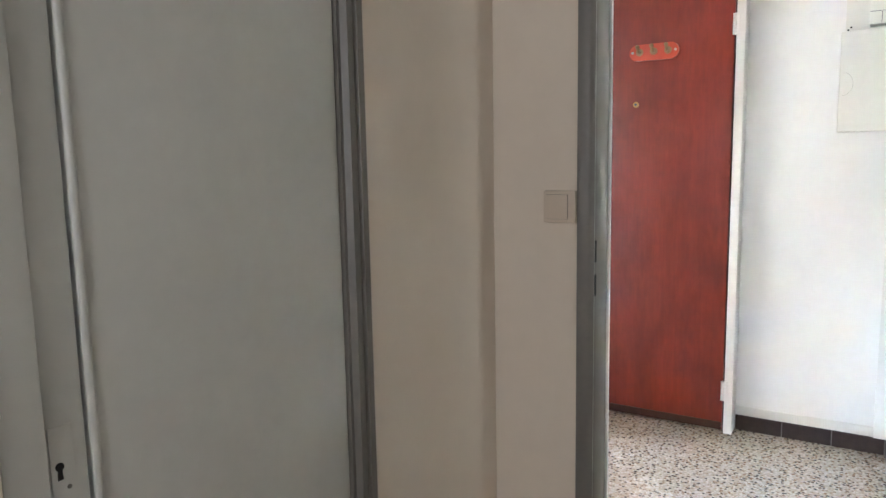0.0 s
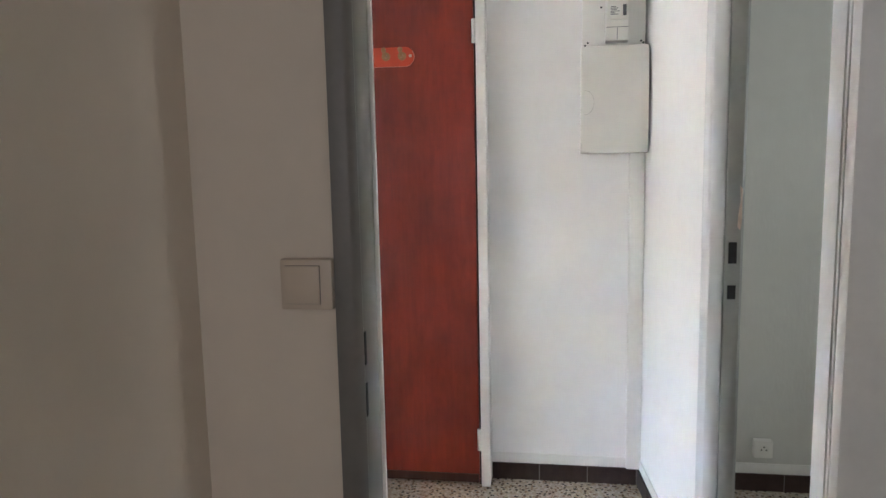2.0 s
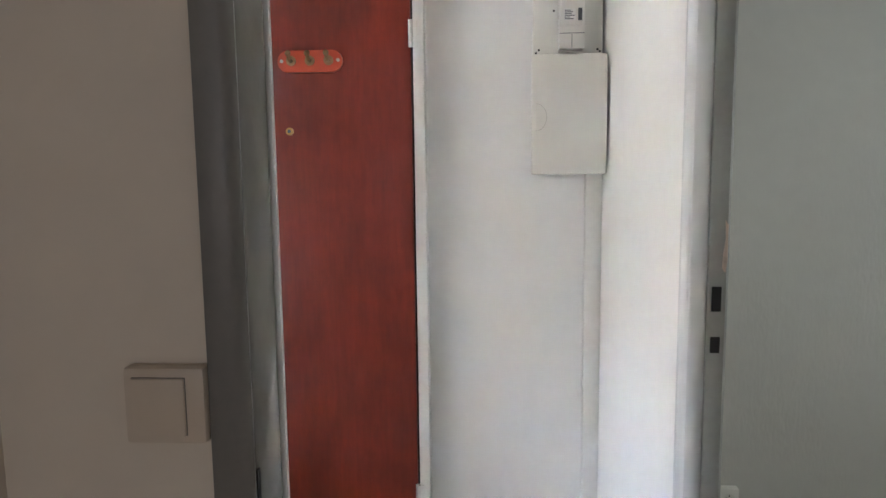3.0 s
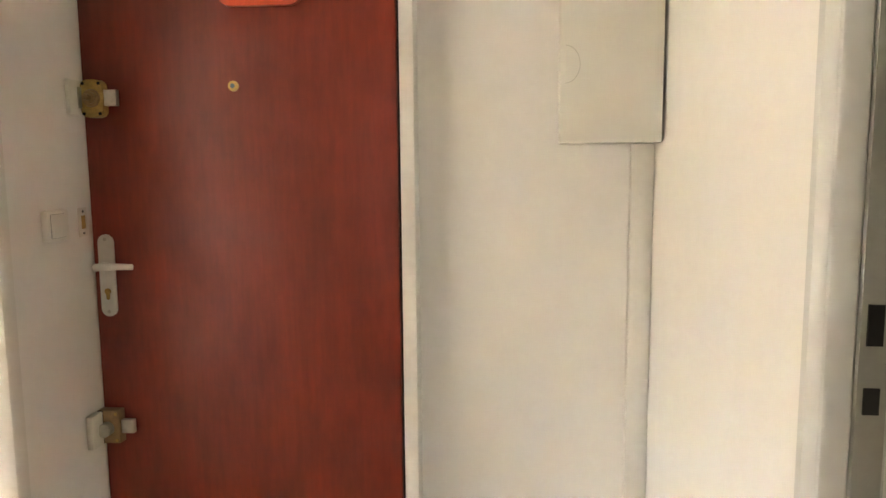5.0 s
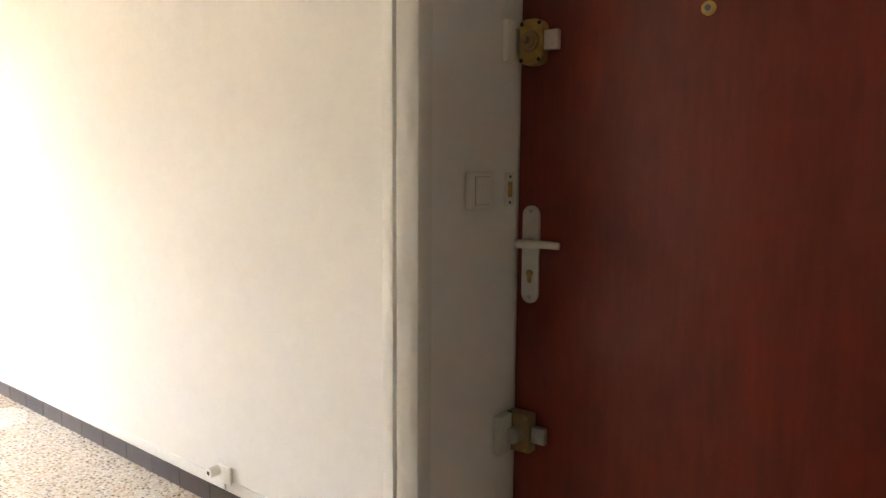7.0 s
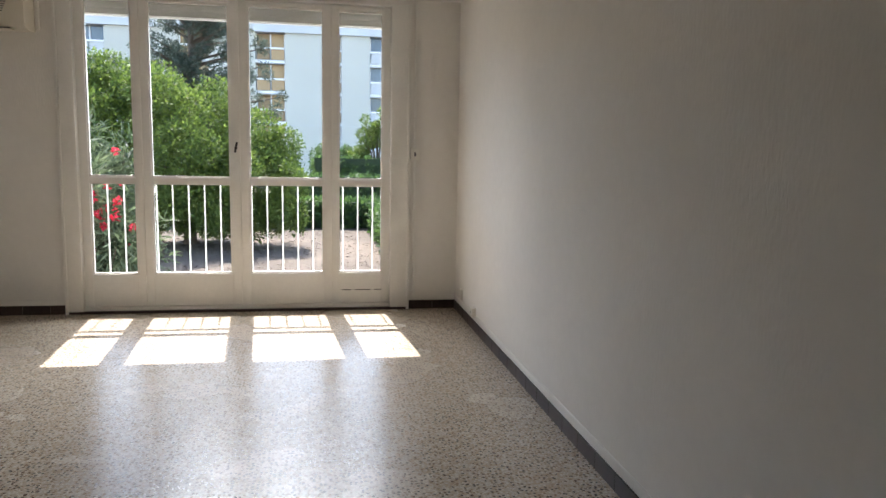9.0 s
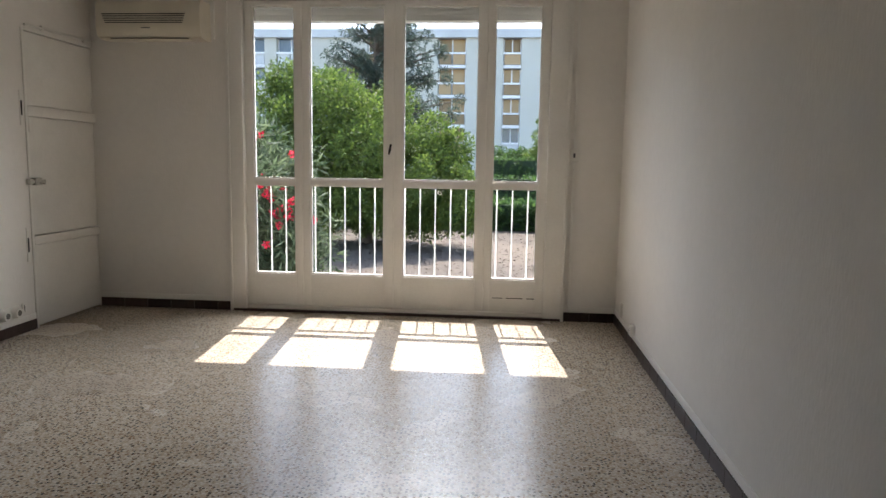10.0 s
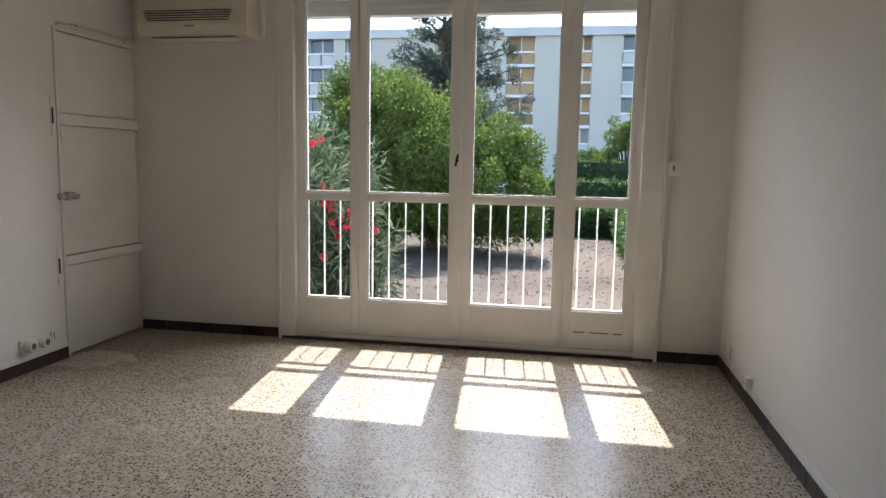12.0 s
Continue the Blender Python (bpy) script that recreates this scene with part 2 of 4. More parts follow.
OLEANDER = foliage("grey_green_narrow_leaf", (0.016, 0.035, 0.014), (0.17, 0.215, 0.12))
HEDGE = foliage("hedge_leaf", (0.03, 0.065, 0.02), (0.11, 0.19, 0.05))
# Very dark green: the shade between hedge leaves is put into the colour.
HEDGE_SHADE_CORE = material("shaded_hedge_core", (0.02, 0.035, 0.014), 0.9, vary=0.3, size=6, bump=0.8, bump_size=15)
PETAL = foliage("crimson_petal", (0.50, 0.01, 0.03), (0.75, 0.05, 0.10))


# ---- builders ----
def box(bm, x0, x1, y0, y1, z0, z1, bevel=0.0):
    vs = bmesh.ops.create_cube(bm, size=1.0, matrix=Matrix.Translation(((x0 + x1) / 2, (y0 + y1) / 2, (z0 + z1) / 2)) @ Matrix.Diagonal((x1 - x0, y1 - y0, z1 - z0, 1)))["verts"]
    if bevel:
        es = list({e for v in vs for e in v.link_edges})
        bmesh.ops.bevel(bm, geom=es, offset=bevel, segments=2, profile=0.6, affect="EDGES")
    return bm


def boxes(*rows, bevel=0.0):
    bm = bmesh.new()
    for r in rows:
        box(bm, *r, bevel=bevel)
    return bm


def rod(bm, a, b, r, r2=None, seg=16, cap=True):
    a, b = Vector(a), Vector(b)
    m = Matrix.Translation((a + b) / 2) @ (b - a).to_track_quat("Z", "Y").to_matrix().to_4x4()
    bmesh.ops.create_cone(bm, cap_ends=cap, segments=seg, radius1=r, radius2=r if r2 is None else r2, depth=(b - a).length, matrix=m)
    return bm


def slab(bm, outline, axis, lo, hi):
    """An outline of (u, v) pairs, drawn out along an axis: 'x' takes (y, z), 'y' takes (x, z), 'z' takes (x, y)."""
    put = {"x": lambda u, v, w: (w, u, v), "y": lambda u, v, w: (u, w, v), "z": lambda u, v, w: (u, v, w)}[axis]
    a = [bm.verts.new(put(u, v, lo)) for u, v in outline]
    b = [bm.verts.new(put(u, v, hi)) for u, v in outline]
    k = len(outline)
    bm.faces.new(a)
    bm.faces.new(b[::-1])
    for i in range(k):
        bm.faces.new((a[i], b[i], b[(i + 1) % k], a[(i + 1) % k]))
    bmesh.ops.recalc_face_normals(bm, faces=bm.faces[:])
    return bm


def stadium(u, v, w, h, steps=10):
    """An upright or lying rounded bar's outline about (u, v)."""
    r = min(w, h) / 2
    pts = []
    for i in range(2 * steps + 2):
        a = math.pi * i / (2 * steps + 1) * 2
        c, s = math.cos(a), math.sin(a)
        pts.append((u + r * c + math.copysign(max(w / 2 - r, 0), c), v + r * s + math.copysign(max(h / 2 - r, 0), s)))
    return pts


def mesh_of(name, bm, mat, smooth=False):
    me = bpy.data.meshes.new(name)
    bm.normal_update()
    bm.to_mesh(me)
    bm.free()
    me.materials.append(mat)
    if smooth:
        me.shade_smooth()
        me.set_sharp_from_angle(angle=radians(35))
    return me


def part(name, bm, mat, parent, label="", smooth=True):
    ob = new(name, mesh_of(name, bm, mat, smooth))
    ob.parent = parent
    if parent is not None and parent.type == "EMPTY":
        ob.matrix_parent_inverse = Matrix.Translation(-parent.location)
    return tagged(ob, label)


def thing(name, at, label, category, group=""):
    e = new(name)
    e.location = at
    e.empty_display_size = 0.1
    return tagged(e, label, category, group)


def structure(name, bm, mat, label, category, smooth=False):
    return tagged(new(name, mesh_of(name, bm, mat, smooth)), label, category, kind="structure")


# ---- the shell ----
H = 2.52
structure("floor", boxes((-5.96, 3.4, -3.2, 2.2, -0.2, 0.0)), FLOOR, "polished cream terrazzo floor with dark and brown chips", "floor")
structure("ceiling", boxes((-6.2, 3.4, -3.3, 2.4, H, H + 0.2)), CEILING, "plain white painted ceiling", "ceiling")
structure("wall_north", boxes((-5.92, -0.69, 2.02, 2.2, 0, H)), WALL, "white painted rough plaster wall with raised paint runs", "wall")
structure("wall_hall", boxes((0.25, 0.885, 2.08, 2.2, 0, H), (-0.62, 0.25, 2.08, 2.2, 2.08, H)), WALL_SMOOTH, "smooth white painted wall round the entrance door", "wall")
# Unseen wall, added to stop daylight leaking round the entrance door.
structure("wall_landing", boxes((-0.69, 3.4, 2.2, 2.32, 0, H)), WALL_SMOOTH, "unseen wall added behind the entrance door to keep daylight out", "wall")
structure("wall_partition", boxes((-0.69, -0.62, 1.66, 2.2, 0, H), (-0.69, -0.62, 0.335, 0.42, 0, H), (-0.69, -0.62, 0.42, 1.66, 2.44, H), (-0.69, -0.62, -2.3, 0.335, 0, H)), WALL_SMOOTH, "thin white partition with an opening into the living room", "wall")
eastw = slab(bmesh.new(), [(0.888, 2.2), (0.888, 2.08), (0.953, 1.235), (1.03, 1.235), (1.03, 2.2)], "z", 0, H)
slab(eastw, [(0.953, 1.235), (0.975, 0.335), (1.05, 0.335), (1.05, 1.235)], "z", 2.07, H)
structure("wall_hall_east", eastw, WALL_SMOOTH, "white painted wall with a doorway", "wall")
structure("wall_corridor_end", boxes((-0.62, 0.205, 0.235, 0.335, 0, H), (0.205, 0.945, 0.235, 0.335, 2.08, H), (0.945, 1.3, 0.235, 0.335, 0, H)), CORRIDOR, "beige painted wall with a doorway into the hall", "wall")
structure("wall_corridor_west", boxes((-0.13, -0.03, -3.2, -1.0, 0, H), (-0.13, -0.03, -0.30, 0.235, 0, H), (-0.13, -0.03, -1.0, -0.30, 2.08, H)), CORRIDOR, "beige painted corridor wall with a closet door", "wall")
# Out of view; its white is chosen to bounce light onto the west wall.
structure("wall_corridor_east", boxes((1.2, 1.3, -3.2, 0.235, 0, H)), WALL_SMOOTH, "unseen corridor wall, white to bounce light onto the closet side", "wall")
# Made-up opening holds the added lamp; the last box shuts the sky out.
structure("wall_corridor_south", boxes((-0.69, 0.1, -3.3, -3.2, 0, H), (1.1, 1.3, -3.3, -3.2, 0, H), (0.1, 1.1, -3.3, -3.2, 0, 1.3), (0.1, 1.1, -3.3, -3.2, 1.8, H), (-0.1, 1.3, -3.42, -3.302, 1.2, 1.9)), CORRIDOR, "plain unseen corridor wall with an added lamp opening, backed shut", "wall")
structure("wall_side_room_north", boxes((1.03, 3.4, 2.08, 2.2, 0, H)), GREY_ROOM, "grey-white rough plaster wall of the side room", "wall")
# Opening added for the fill lamp; the box behind it blocks the sky.
structure("wall_side_room_east", boxes((3.3, 3.4, 0.2, 0.5, 0, H), (3.3, 3.4, 1.4, 2.08, 0, H), (3.3, 3.4, 0.5, 1.4, 0, 1.3), (3.3, 3.4, 0.5, 1.4, 1.75, H), (3.402, 3.5, 0.4, 1.5, 1.2, 1.85)), GREY_ROOM, "grey-white plaster wall with an added unseen lamp opening, backed shut", "wall")
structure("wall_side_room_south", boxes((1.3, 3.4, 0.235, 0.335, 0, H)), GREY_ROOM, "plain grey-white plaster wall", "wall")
structure("wall_south", boxes((-5.09, -0.69, -2.3, -2.18, 0, H), (-6.2, -5.09, -2.42, -2.30, 0, H), (-5.92, -5.09, -2.3, -2.18, 2.10, H)), WALL, "white painted plaster wall with cupboard doors", "wall")
structure("wall_window", boxes((-6.2, -5.92, -2.42, -1.07, -1.2, H), (-6.2, -5.92, 1.62, 2.2, -1.2, H), (-6.2, -5.92, -1.07, 1.62, 2.475, H), (-6.2, -5.96, -1.07, 1.62, -1.2, -0.004)), WALL, "white painted wall round the wide window", "wall")

# ---- living-room window ----
def window_leaf(name, y0, y1, g0, g1, parent):
    xi, xo = -5.955, -5.995
    f = part(name, boxes((xo, xi, y0 + 0.001, g0, 0.05, 2.455), (xo, xi, g1, y1 - 0.001, 0.05, 2.455), (xo, xi, g0, g1, 0.05, 0.306), (xo, xi, g0, g1, 1.03, 1.077), (xo, xi, g0, g1, 2.42, 2.455), bevel=0.003), WHITE, parent)
    beads = bmesh.new()
    for z0, z1 in ((0.306, 1.03), (1.077, 2.42)):
        for r in ((g0, g0 + 0.012, z0, z1), (g1 - 0.012, g1, z0, z1), (g0 + 0.012, g1 - 0.012, z0, z0 + 0.012), (g0 + 0.012, g1 - 0.012, z1 - 0.012, z1)):
            box(beads, xo + 0.004, xi - 0.012, *r)
    part("glazing_bead", beads, WHITE, f)
    for z0, z1 in ((0.318, 1.018), (1.089, 2.408)):
        p = part("pane", boxes((-5.978, -5.974, g0 + 0.012, g1 - 0.012, z0, z1)), GLASS, f)
        p.visible_shadow = False
    return f


w = tagged(thing("window_1", (-5.97, 0.27, 0), "wide white painted four-leaf French window, closed", "window"), kind="structure")
part("window_frame", boxes((-6.0, -5.905, -1.068, -0.94, 0.0, 2.475), (-6.0, -5.905, 1.46, 1.618, 0.0, 2.475), (-6.0, -5.905, -0.94, 1.46, 2.46, 2.475), (-6.0, -5.93, -0.94, 1.46, 0.004, 0.047), bevel=0.004), WHITE, w)
part("architrave", boxes((-5.905, -5.893, -1.068, -1.045, 0.0, 2.475), (-5.905, -5.893, 1.595, 1.618, 0.0, 2.475), bevel=0.003), WHITE, w)
l1 = window_leaf("leaf", -0.94, -0.475, -0.874, -0.532, w)
l2 = window_leaf("leaf", -0.475, 0.232, -0.414, 0.187, w)
l3 = window_leaf("leaf", 0.232, 0.982, 0.331, 0.917, w)
l4 = window_leaf("leaf", 0.982, 1.46, 1.035, 1.396, w)
part("cover_strip", boxes((-5.955, -5.937, 0.205, 0.265, 0.06, 2.455), bevel=0.006), WHITE, w)
part("espagnolette_handle", rod(rod(bmesh.new(), (-5.937, 0.235, 1.315), (-5.905, 0.235, 1.315), 0.010), (-5.908, 0.228, 1.28), (-5.908, 0.244, 1.36), 0.008), DARK, w, "dark metal window handle")
part("handle_plate", boxes((-5.937, -5.931, 0.212, 0.258, 1.25, 1.39), bevel=0.003), WHITE, w)
for y in (-0.475, 0.982, -0.94, 1.46):
    for z in (0.2, 1.2, 2.1):
        part("hinge", rod(bmesh.new(), (-5.95, y, z - 0.035), (-5.95, y, z + 0.035), 0.007), WHITE, w)
for y in (-0.475, 0.982):
    part("cover_strip", boxes((-6.006, -5.9955, y - 0.018, y + 0.018, 0.05, 2.455), bevel=0.002), WHITE, w)
part("vent_slot", boxes((-5.954, -5.9525, 1.06, 1.14, 0.158, 0.164), (-5.954, -5.9525, 1.17, 1.30, 0.158, 0.164), (-5.954, -5.9525, 1.33, 1.39, 0.158, 0.164)), DARK, l4, "narrow dark vent slots")
part("threshold", boxes((-5.935, -5.90, -1.07, 1.618, 0.0, 0.018)), TILE, w, "dark tiled threshold strip")

sh = thing("roller_shutter", (-6.2, 0.27, 2.33), "beige roller shutter rolled up to the window head", "shutter")
for i in range(4):
    z = 2.36 + 0.045 * i
    part("slat", boxes((-6.262, -6.25, -1.05, 1.60, z, z + 0.0445), bevel=0.001), SHUTTER, sh)
part("bottom_bar", boxes((-6.266, -6.246, -1.05, 1.60, 2.340, 2.36), bevel=0.004), WHITE, sh)
part("shutter_box", boxes((-6.42, -6.2, -1.2, 1.75, 2.545, 2.85)), SHUTTER, sh)

rail = thing("balustrade", (-6.12, 0.27, 0), "white painted iron balustrade outside the window", "railing")
part("handrail", boxes((-6.14, -6.10, -1.05, 1.60, 1.03, 1.062), bevel=0.006), WHITE, rail)
part("bottom_rail", boxes((-6.13, -6.11, -1.05, 1.60, 0.10, 0.125), bevel=0.003), WHITE, rail)
k = 0
y = -1.04
while y < 1.6:
    part("bar", rod(bmesh.new(), (-6.12, y, 0.12), (-6.12, y, 1.035), 0.0056, seg=10), WHITE, rail)
    y += 0.1245


# ---- doors and frames ----
d = tagged(thing("door_1", (-0.2, 2.0, 0), "closed mahogany-veneered flush entrance door with several locks", "door"), kind="structure")
leaf = part("leaf", boxes((-0.616, 0.226, 2.0, 2.04, 0.012, 2.055), bevel=0.002), MAHOGANY, d)
part("door_frame", boxes((0.235, 0.272, 1.985, 2.08, 0.0, 2.10), (-0.62, 0.235, 1.985, 2.08, 2.062, 2.10), bevel=0.004), WHITE, d, "white painted door frame")
part("gap", boxes((0.227, 0.2345, 2.012, 2.05, 0.0, 2.06)), DARK, d)
part("weather_bar", boxes((-0.614, 0.224, 1.99, 1.9985, 0.014, 0.05), bevel=0.003), material("dark_wood_bar", (0.05, 0.018, 0.012), 0.4, vary=0.2, size=10), leaf, "dark wooden bar along the foot")
for z in (1.855, 0.205):
    hb = rod(bmesh.new(), (0.229, 1.985, z - 0.045), (0.229, 1.985, z + 0.045), 0.009)
    box(hb, 0.226, 0.25, 1.980, 1.984, z - 0.045, z + 0.045)
    part("hinge", hb, WHITE, d)
# coat rack
rack = thing("coat_rack", (-0.12, 2.0, 1.77), "orange-red plastic coat rack with three brass hooks", "coat rack")
part("board", slab(bmesh.new(), stadium(-0.12, 1.77, 0.225, 0.075), "y", 1.985, 1.9995), ORANGE, rack)
for x in (-0.185, -0.12, -0.055):
    hk = rod(bmesh.new(), (x, 1.985, 1.772), (x, 1.955, 1.772), 0.007)
    rod(hk, (x, 1.957, 1.772), (x, 1.945, 1.79), 0.006)
    bmesh.ops.create_uvsphere(hk, u_segments=12, v_segments=8, radius=0.010, matrix=Matrix.Translation((x, 1.945, 1.792)))
    rod(hk, (x, 1.985, 1.772), (x, 1.981, 1.772), 0.017)
    part("hook", hk, BROWN_METAL, rack, "dark brass hook")
for x in (-0.218, -0.022):
    part("screw", rod(bmesh.new(), (x, 1.985, 1.772), (x, 1.983, 1.772), 0.006), STEEL, rack)
pv = part("peephole", rod(rod(bmesh.new(), (-0.202, 2.0, 1.534), (-0.202, 1.993, 1.534), 0.0135), (-0.202, 1.993, 1.534), (-0.202, 1.990, 1.534), 0.010), BRASS, leaf, "small brass spyhole")
part("lens", rod(bmesh.new(), (-0.202, 1.990, 1.534), (-0.202, 1.989, 1.534), 0.006), FAR_GLASS, pv)
# upper lock
lk = part("upper_lock", slab(bmesh.new(), [(-0.606, 1.470), (-0.600, 1.461), (-0.588, 1.457), (-0.566, 1.457), (-0.554, 1.461), (-0.548, 1.470), (-0.546, 1.507), (-0.548, 1.542), (-0.554, 1.551), (-0.566, 1.555), (-0.588, 1.555), (-0.600, 1.551), (-0.606, 1.542), (-0.608, 1.507)], "y", 1.972, 1.9995), BRASS, leaf, "brass rim lock with a turn knob")
part("knob", rod(rod(rod(bmesh.new(), (-0.577, 1.972, 1.507), (-0.577, 1.964, 1.507), 0.024, 0.021, 24), (-0.577, 1.964, 1.507), (-0.577, 1.958, 1.507), 0.016, seg=20), (-0.579, 1.958, 1.508), (-0.579, 1.944, 1.508), 0.009, 0.0075), BROWN_METAL, lk)
part("bolt", boxes((-0.547, -0.513, 1.978, 1.994, 1.487, 1.529), bevel=0.002), STEEL, lk, "flat steel bolt")
part("tongue", boxes((-0.6185, -0.6075, 1.976, 1.994, 1.485, 1.530), bevel=0.001), STEEL, lk)
for x in (-0.599, -0.555):
    for z in (1.467, 1.545):
        part("screw", rod(bmesh.new(), (x, 1.972, z), (x, 1.9705, z), 0.0045, seg=10), DARK, lk)
# lower lock
lk = part("lower_lock", boxes((-0.618, -0.556, 1.968, 1.9995, 0.567, 0.660), bevel=0.003), BROWN_METAL, leaf, "bronze rim lock with a round steel knob")
part("knob", rod(rod(bmesh.new(), (-0.590, 1.968, 0.610), (-0.590, 1.945, 0.610), 0.019), (-0.590, 1.945, 0.610), (-0.590, 1.943, 0.610), 0.016), STEEL, lk)
part("bolt", boxes((-0.555, -0.520, 1.975, 1.992, 0.594, 0.632), bevel=0.002), STEEL, lk)
for x in (-0.609, -0.565):
    for z in (0.576, 0.651):
        part("screw", rod(bmesh.new(), (x, 1.968, z), (x, 1.9665, z), 0.0045, seg=10), BRASS, lk)
# lever handle on its long plate
hp = part("handle_plate", slab(bmesh.new(), stadium(-0.578, 1.033, 0.044, 0.226), "y", 1.993, 1.9995), ALU, leaf, "long satin aluminium handle plate")
lv = rod(bmesh.new(), (-0.578, 1.993, 1.062), (-0.578, 1.945, 1.062), 0.010)
for i in range(6):
    u0, u1 = i / 6, (i + 1) / 6
    f = lambda u: (-0.584 + 0.100 * u, 1.945 + 0.012 * u * u, 1.062 + 0.002 * math.sin(3 * u))
    rod(lv, f(u0), f(u1), 0.0105 - 0.0025 * u0, 0.0105 - 0.0025 * u1)
part("lever", lv, ALU, hp)
kh = slab(bmesh.new(), stadium(-0.578, 0.982, 0.010, 0.030), "y", 1.9905, 1.993)
rod(kh, (-0.578, 1.993, 0.990), (-0.578, 1.9895, 0.990), 0.0085)
part("key_cylinder", kh, BRASS, hp)
part("screw", rod(rod(bmesh.new(), (-0.578, 1.993, 1.133), (-0.578, 1.9915, 1.133), 0.005), (-0.578, 1.993, 0.934), (-0.578, 1.9915, 0.934), 0.005), STEEL, hp)
# keepers on the return wall
kp = thing("lock_keeper", (-0.62, 1.97, 1.507), "white painted metal keeper of the upper lock", "lock keeper", "lock keepers")
part("plate", boxes((-0.6195, -0.606, 1.925, 1.972, 1.462, 1.552), bevel=0.004), WHITE, kp)
part("slot", boxes((-0.6055, -0.6035, 1.958, 1.972, 1.480, 1.535)), STEEL, kp)
kp = thing("lock_keeper", (-0.62, 1.97, 0.61), "white painted metal keeper of the lower lock", "lock keeper", "lock keepers")
part("plate", boxes((-0.6195, -0.600, 1.915, 1.965, 0.567, 0.660), bevel=0.004), WHITE, kp)
part("slot", boxes((-0.616, -0.602, 1.966, 1.969, 0.567, 0.660)), DARK, kp)
sk = thing("strike_plate", (-0.62, 1.96, 1.18), "small cream painted strike plate with a latch opening", "strike plate")
part("plate", boxes((-0.6195, -0.615, 1.943, 1.978, 1.144, 1.221), bevel=0.0015), CREAM_PLASTIC, sk)
part("latch_opening", boxes((-0.6148, -0.6135, 1.952, 1.968, 1.165, 1.20)), BRASS, sk)
for z in (1.211, 1.153):
    part("screw", rod(bmesh.new(), (-0.615, 1.96, z), (-0.6135, 1.96, z), 0.003), DARK, sk)


def light_switch(at, turn, label, mat):
    """A square rocker switch; its back at the wall, looking along the local -y."""
    e = thing("light_switch", at, label, "switch", "light switches")
    e.rotation_euler = (0, 0, radians(turn))
    for nm, bm in (("plate", boxes((-0.041, 0.041, -0.020, 0.0, -0.039, 0.039), bevel=0.005)), ("rocker", boxes((-0.031, 0.022, -0.024, -0.0195, -0.029, 0.029), bevel=0.002)), ("gap", boxes((-0.0316, 0.0226, -0.0207, -0.0199, -0.0296, 0.0296)))):
        ob = new(nm, mesh_of(nm, bm, GAP if nm == "gap" else mat, True))
        ob.parent = e
    return e


light_switch((0.155, 0.235, 1.181), 0, "yellowed white square rocker switch beside the door frame", BEIGE_PLASTIC)
light_switch((-0.62, 1.835, 1.183), 90, "white square rocker switch on the hall return wall", PLASTIC)
ws = thing("shutter_switch", (-5.92, 1.665, 1.295), "small white plastic shutter switch on the window wall", "switch")
part("plate", boxes((-5.9195, -5.885, 1.622, 1.695, 1.245, 1.340), bevel=0.004), PLASTIC, ws)
part("button", boxes((-5.885, -5.880, 1.650, 1.665, 1.275, 1.310), bevel=0.002), PRINT, ws)

# steel door frames
def jamb(outline, top=2.075):
    """An upright frame profile from (x, y) pairs."""
    return slab(bmesh.new(), outline, "z", 0.0, top)


f = tagged(thing("door_frame_corridor", (0.56, 0.285, 0), "grey painted pressed-steel door frame without a door", "door frame"), kind="structure")
lj = part("jamb", jamb([(0.197, 0.224), (0.222, 0.224), (0.231, 0.228), (0.236, 0.236), (0.2335, 0.246), (0.230, 0.252), (0.2335, 0.258), (0.2335, 0.334), (0.230, 0.346), (0.190, 0.346), (0.190, 0.336), (0.206, 0.334), (0.206, 0.236), (0.197, 0.2345)]), DARK_FRAME, f)
for z in (1.048, 0.965):
    part("strike_hole", boxes((0.2295, 0.2345, 0.2475, 0.257, z, z + 0.052)), DARK, lj, "dark latch opening")
# White strip paints the light caught by the jamb's hall edge.
part("edge_strip", boxes((0.205, 0.2365, 0.3465, 0.356, 0.0, 2.075), bevel=0.003), WHITE, f)
part("jamb", jamb([(1.01, 0.224), (0.930, 0.224), (0.920, 0.228), (0.916, 0.236), (0.916, 0.246), (0.936, 0.248), (0.936, 0.255), (0.918, 0.257), (0.918, 0.264), (0.936, 0.266), (0.936, 0.272), (0.9195, 0.275), (0.924, 0.338), (0.928, 0.346), (0.95, 0.346), (0.95, 0.336), (0.944, 0.334), (0.944, 0.236), (1.01, 0.2345)]), WHITE, f)
part("head", boxes((0.197, 1.01, 0.224, 0.346, 2.0755, 2.12), bevel=0.006), DARK_FRAME, f)

f = tagged(thing("door_frame_side_room", (0.95, 0.8, 0), "white and grey painted steel door frame without a door, reveal coloured as shade", "door frame"), kind="structure")
part("casing", jamb([(0.939, 1.248), (0.940, 1.226), (0.935, 1.220), (0.941, 1.213), (0.945, 1.207), (0.946, 1.199), (0.9535, 1.199), (0.9515, 1.248)]), PALE_FRAME, f)
part("casing_step", jamb([(0.9465, 1.1985), (0.948, 1.192), (0.953, 1.188), (0.982, 1.185), (0.9855, 1.188), (0.9855, 1.1975), (0.955, 1.1985)]), PALE_FRAME, f)
# The reveal's shadow is painted in: darker grey than the casing.
fj = part("jamb", jamb([(0.955, 1.199), (0.985, 1.198), (0.987, 1.180), (1.026, 1.178), (1.034, 1.186), (1.034, 1.24), (1.0305, 1.24), (1.0305, 1.234), (0.955, 1.234)]), SHADED_FRAME, f)
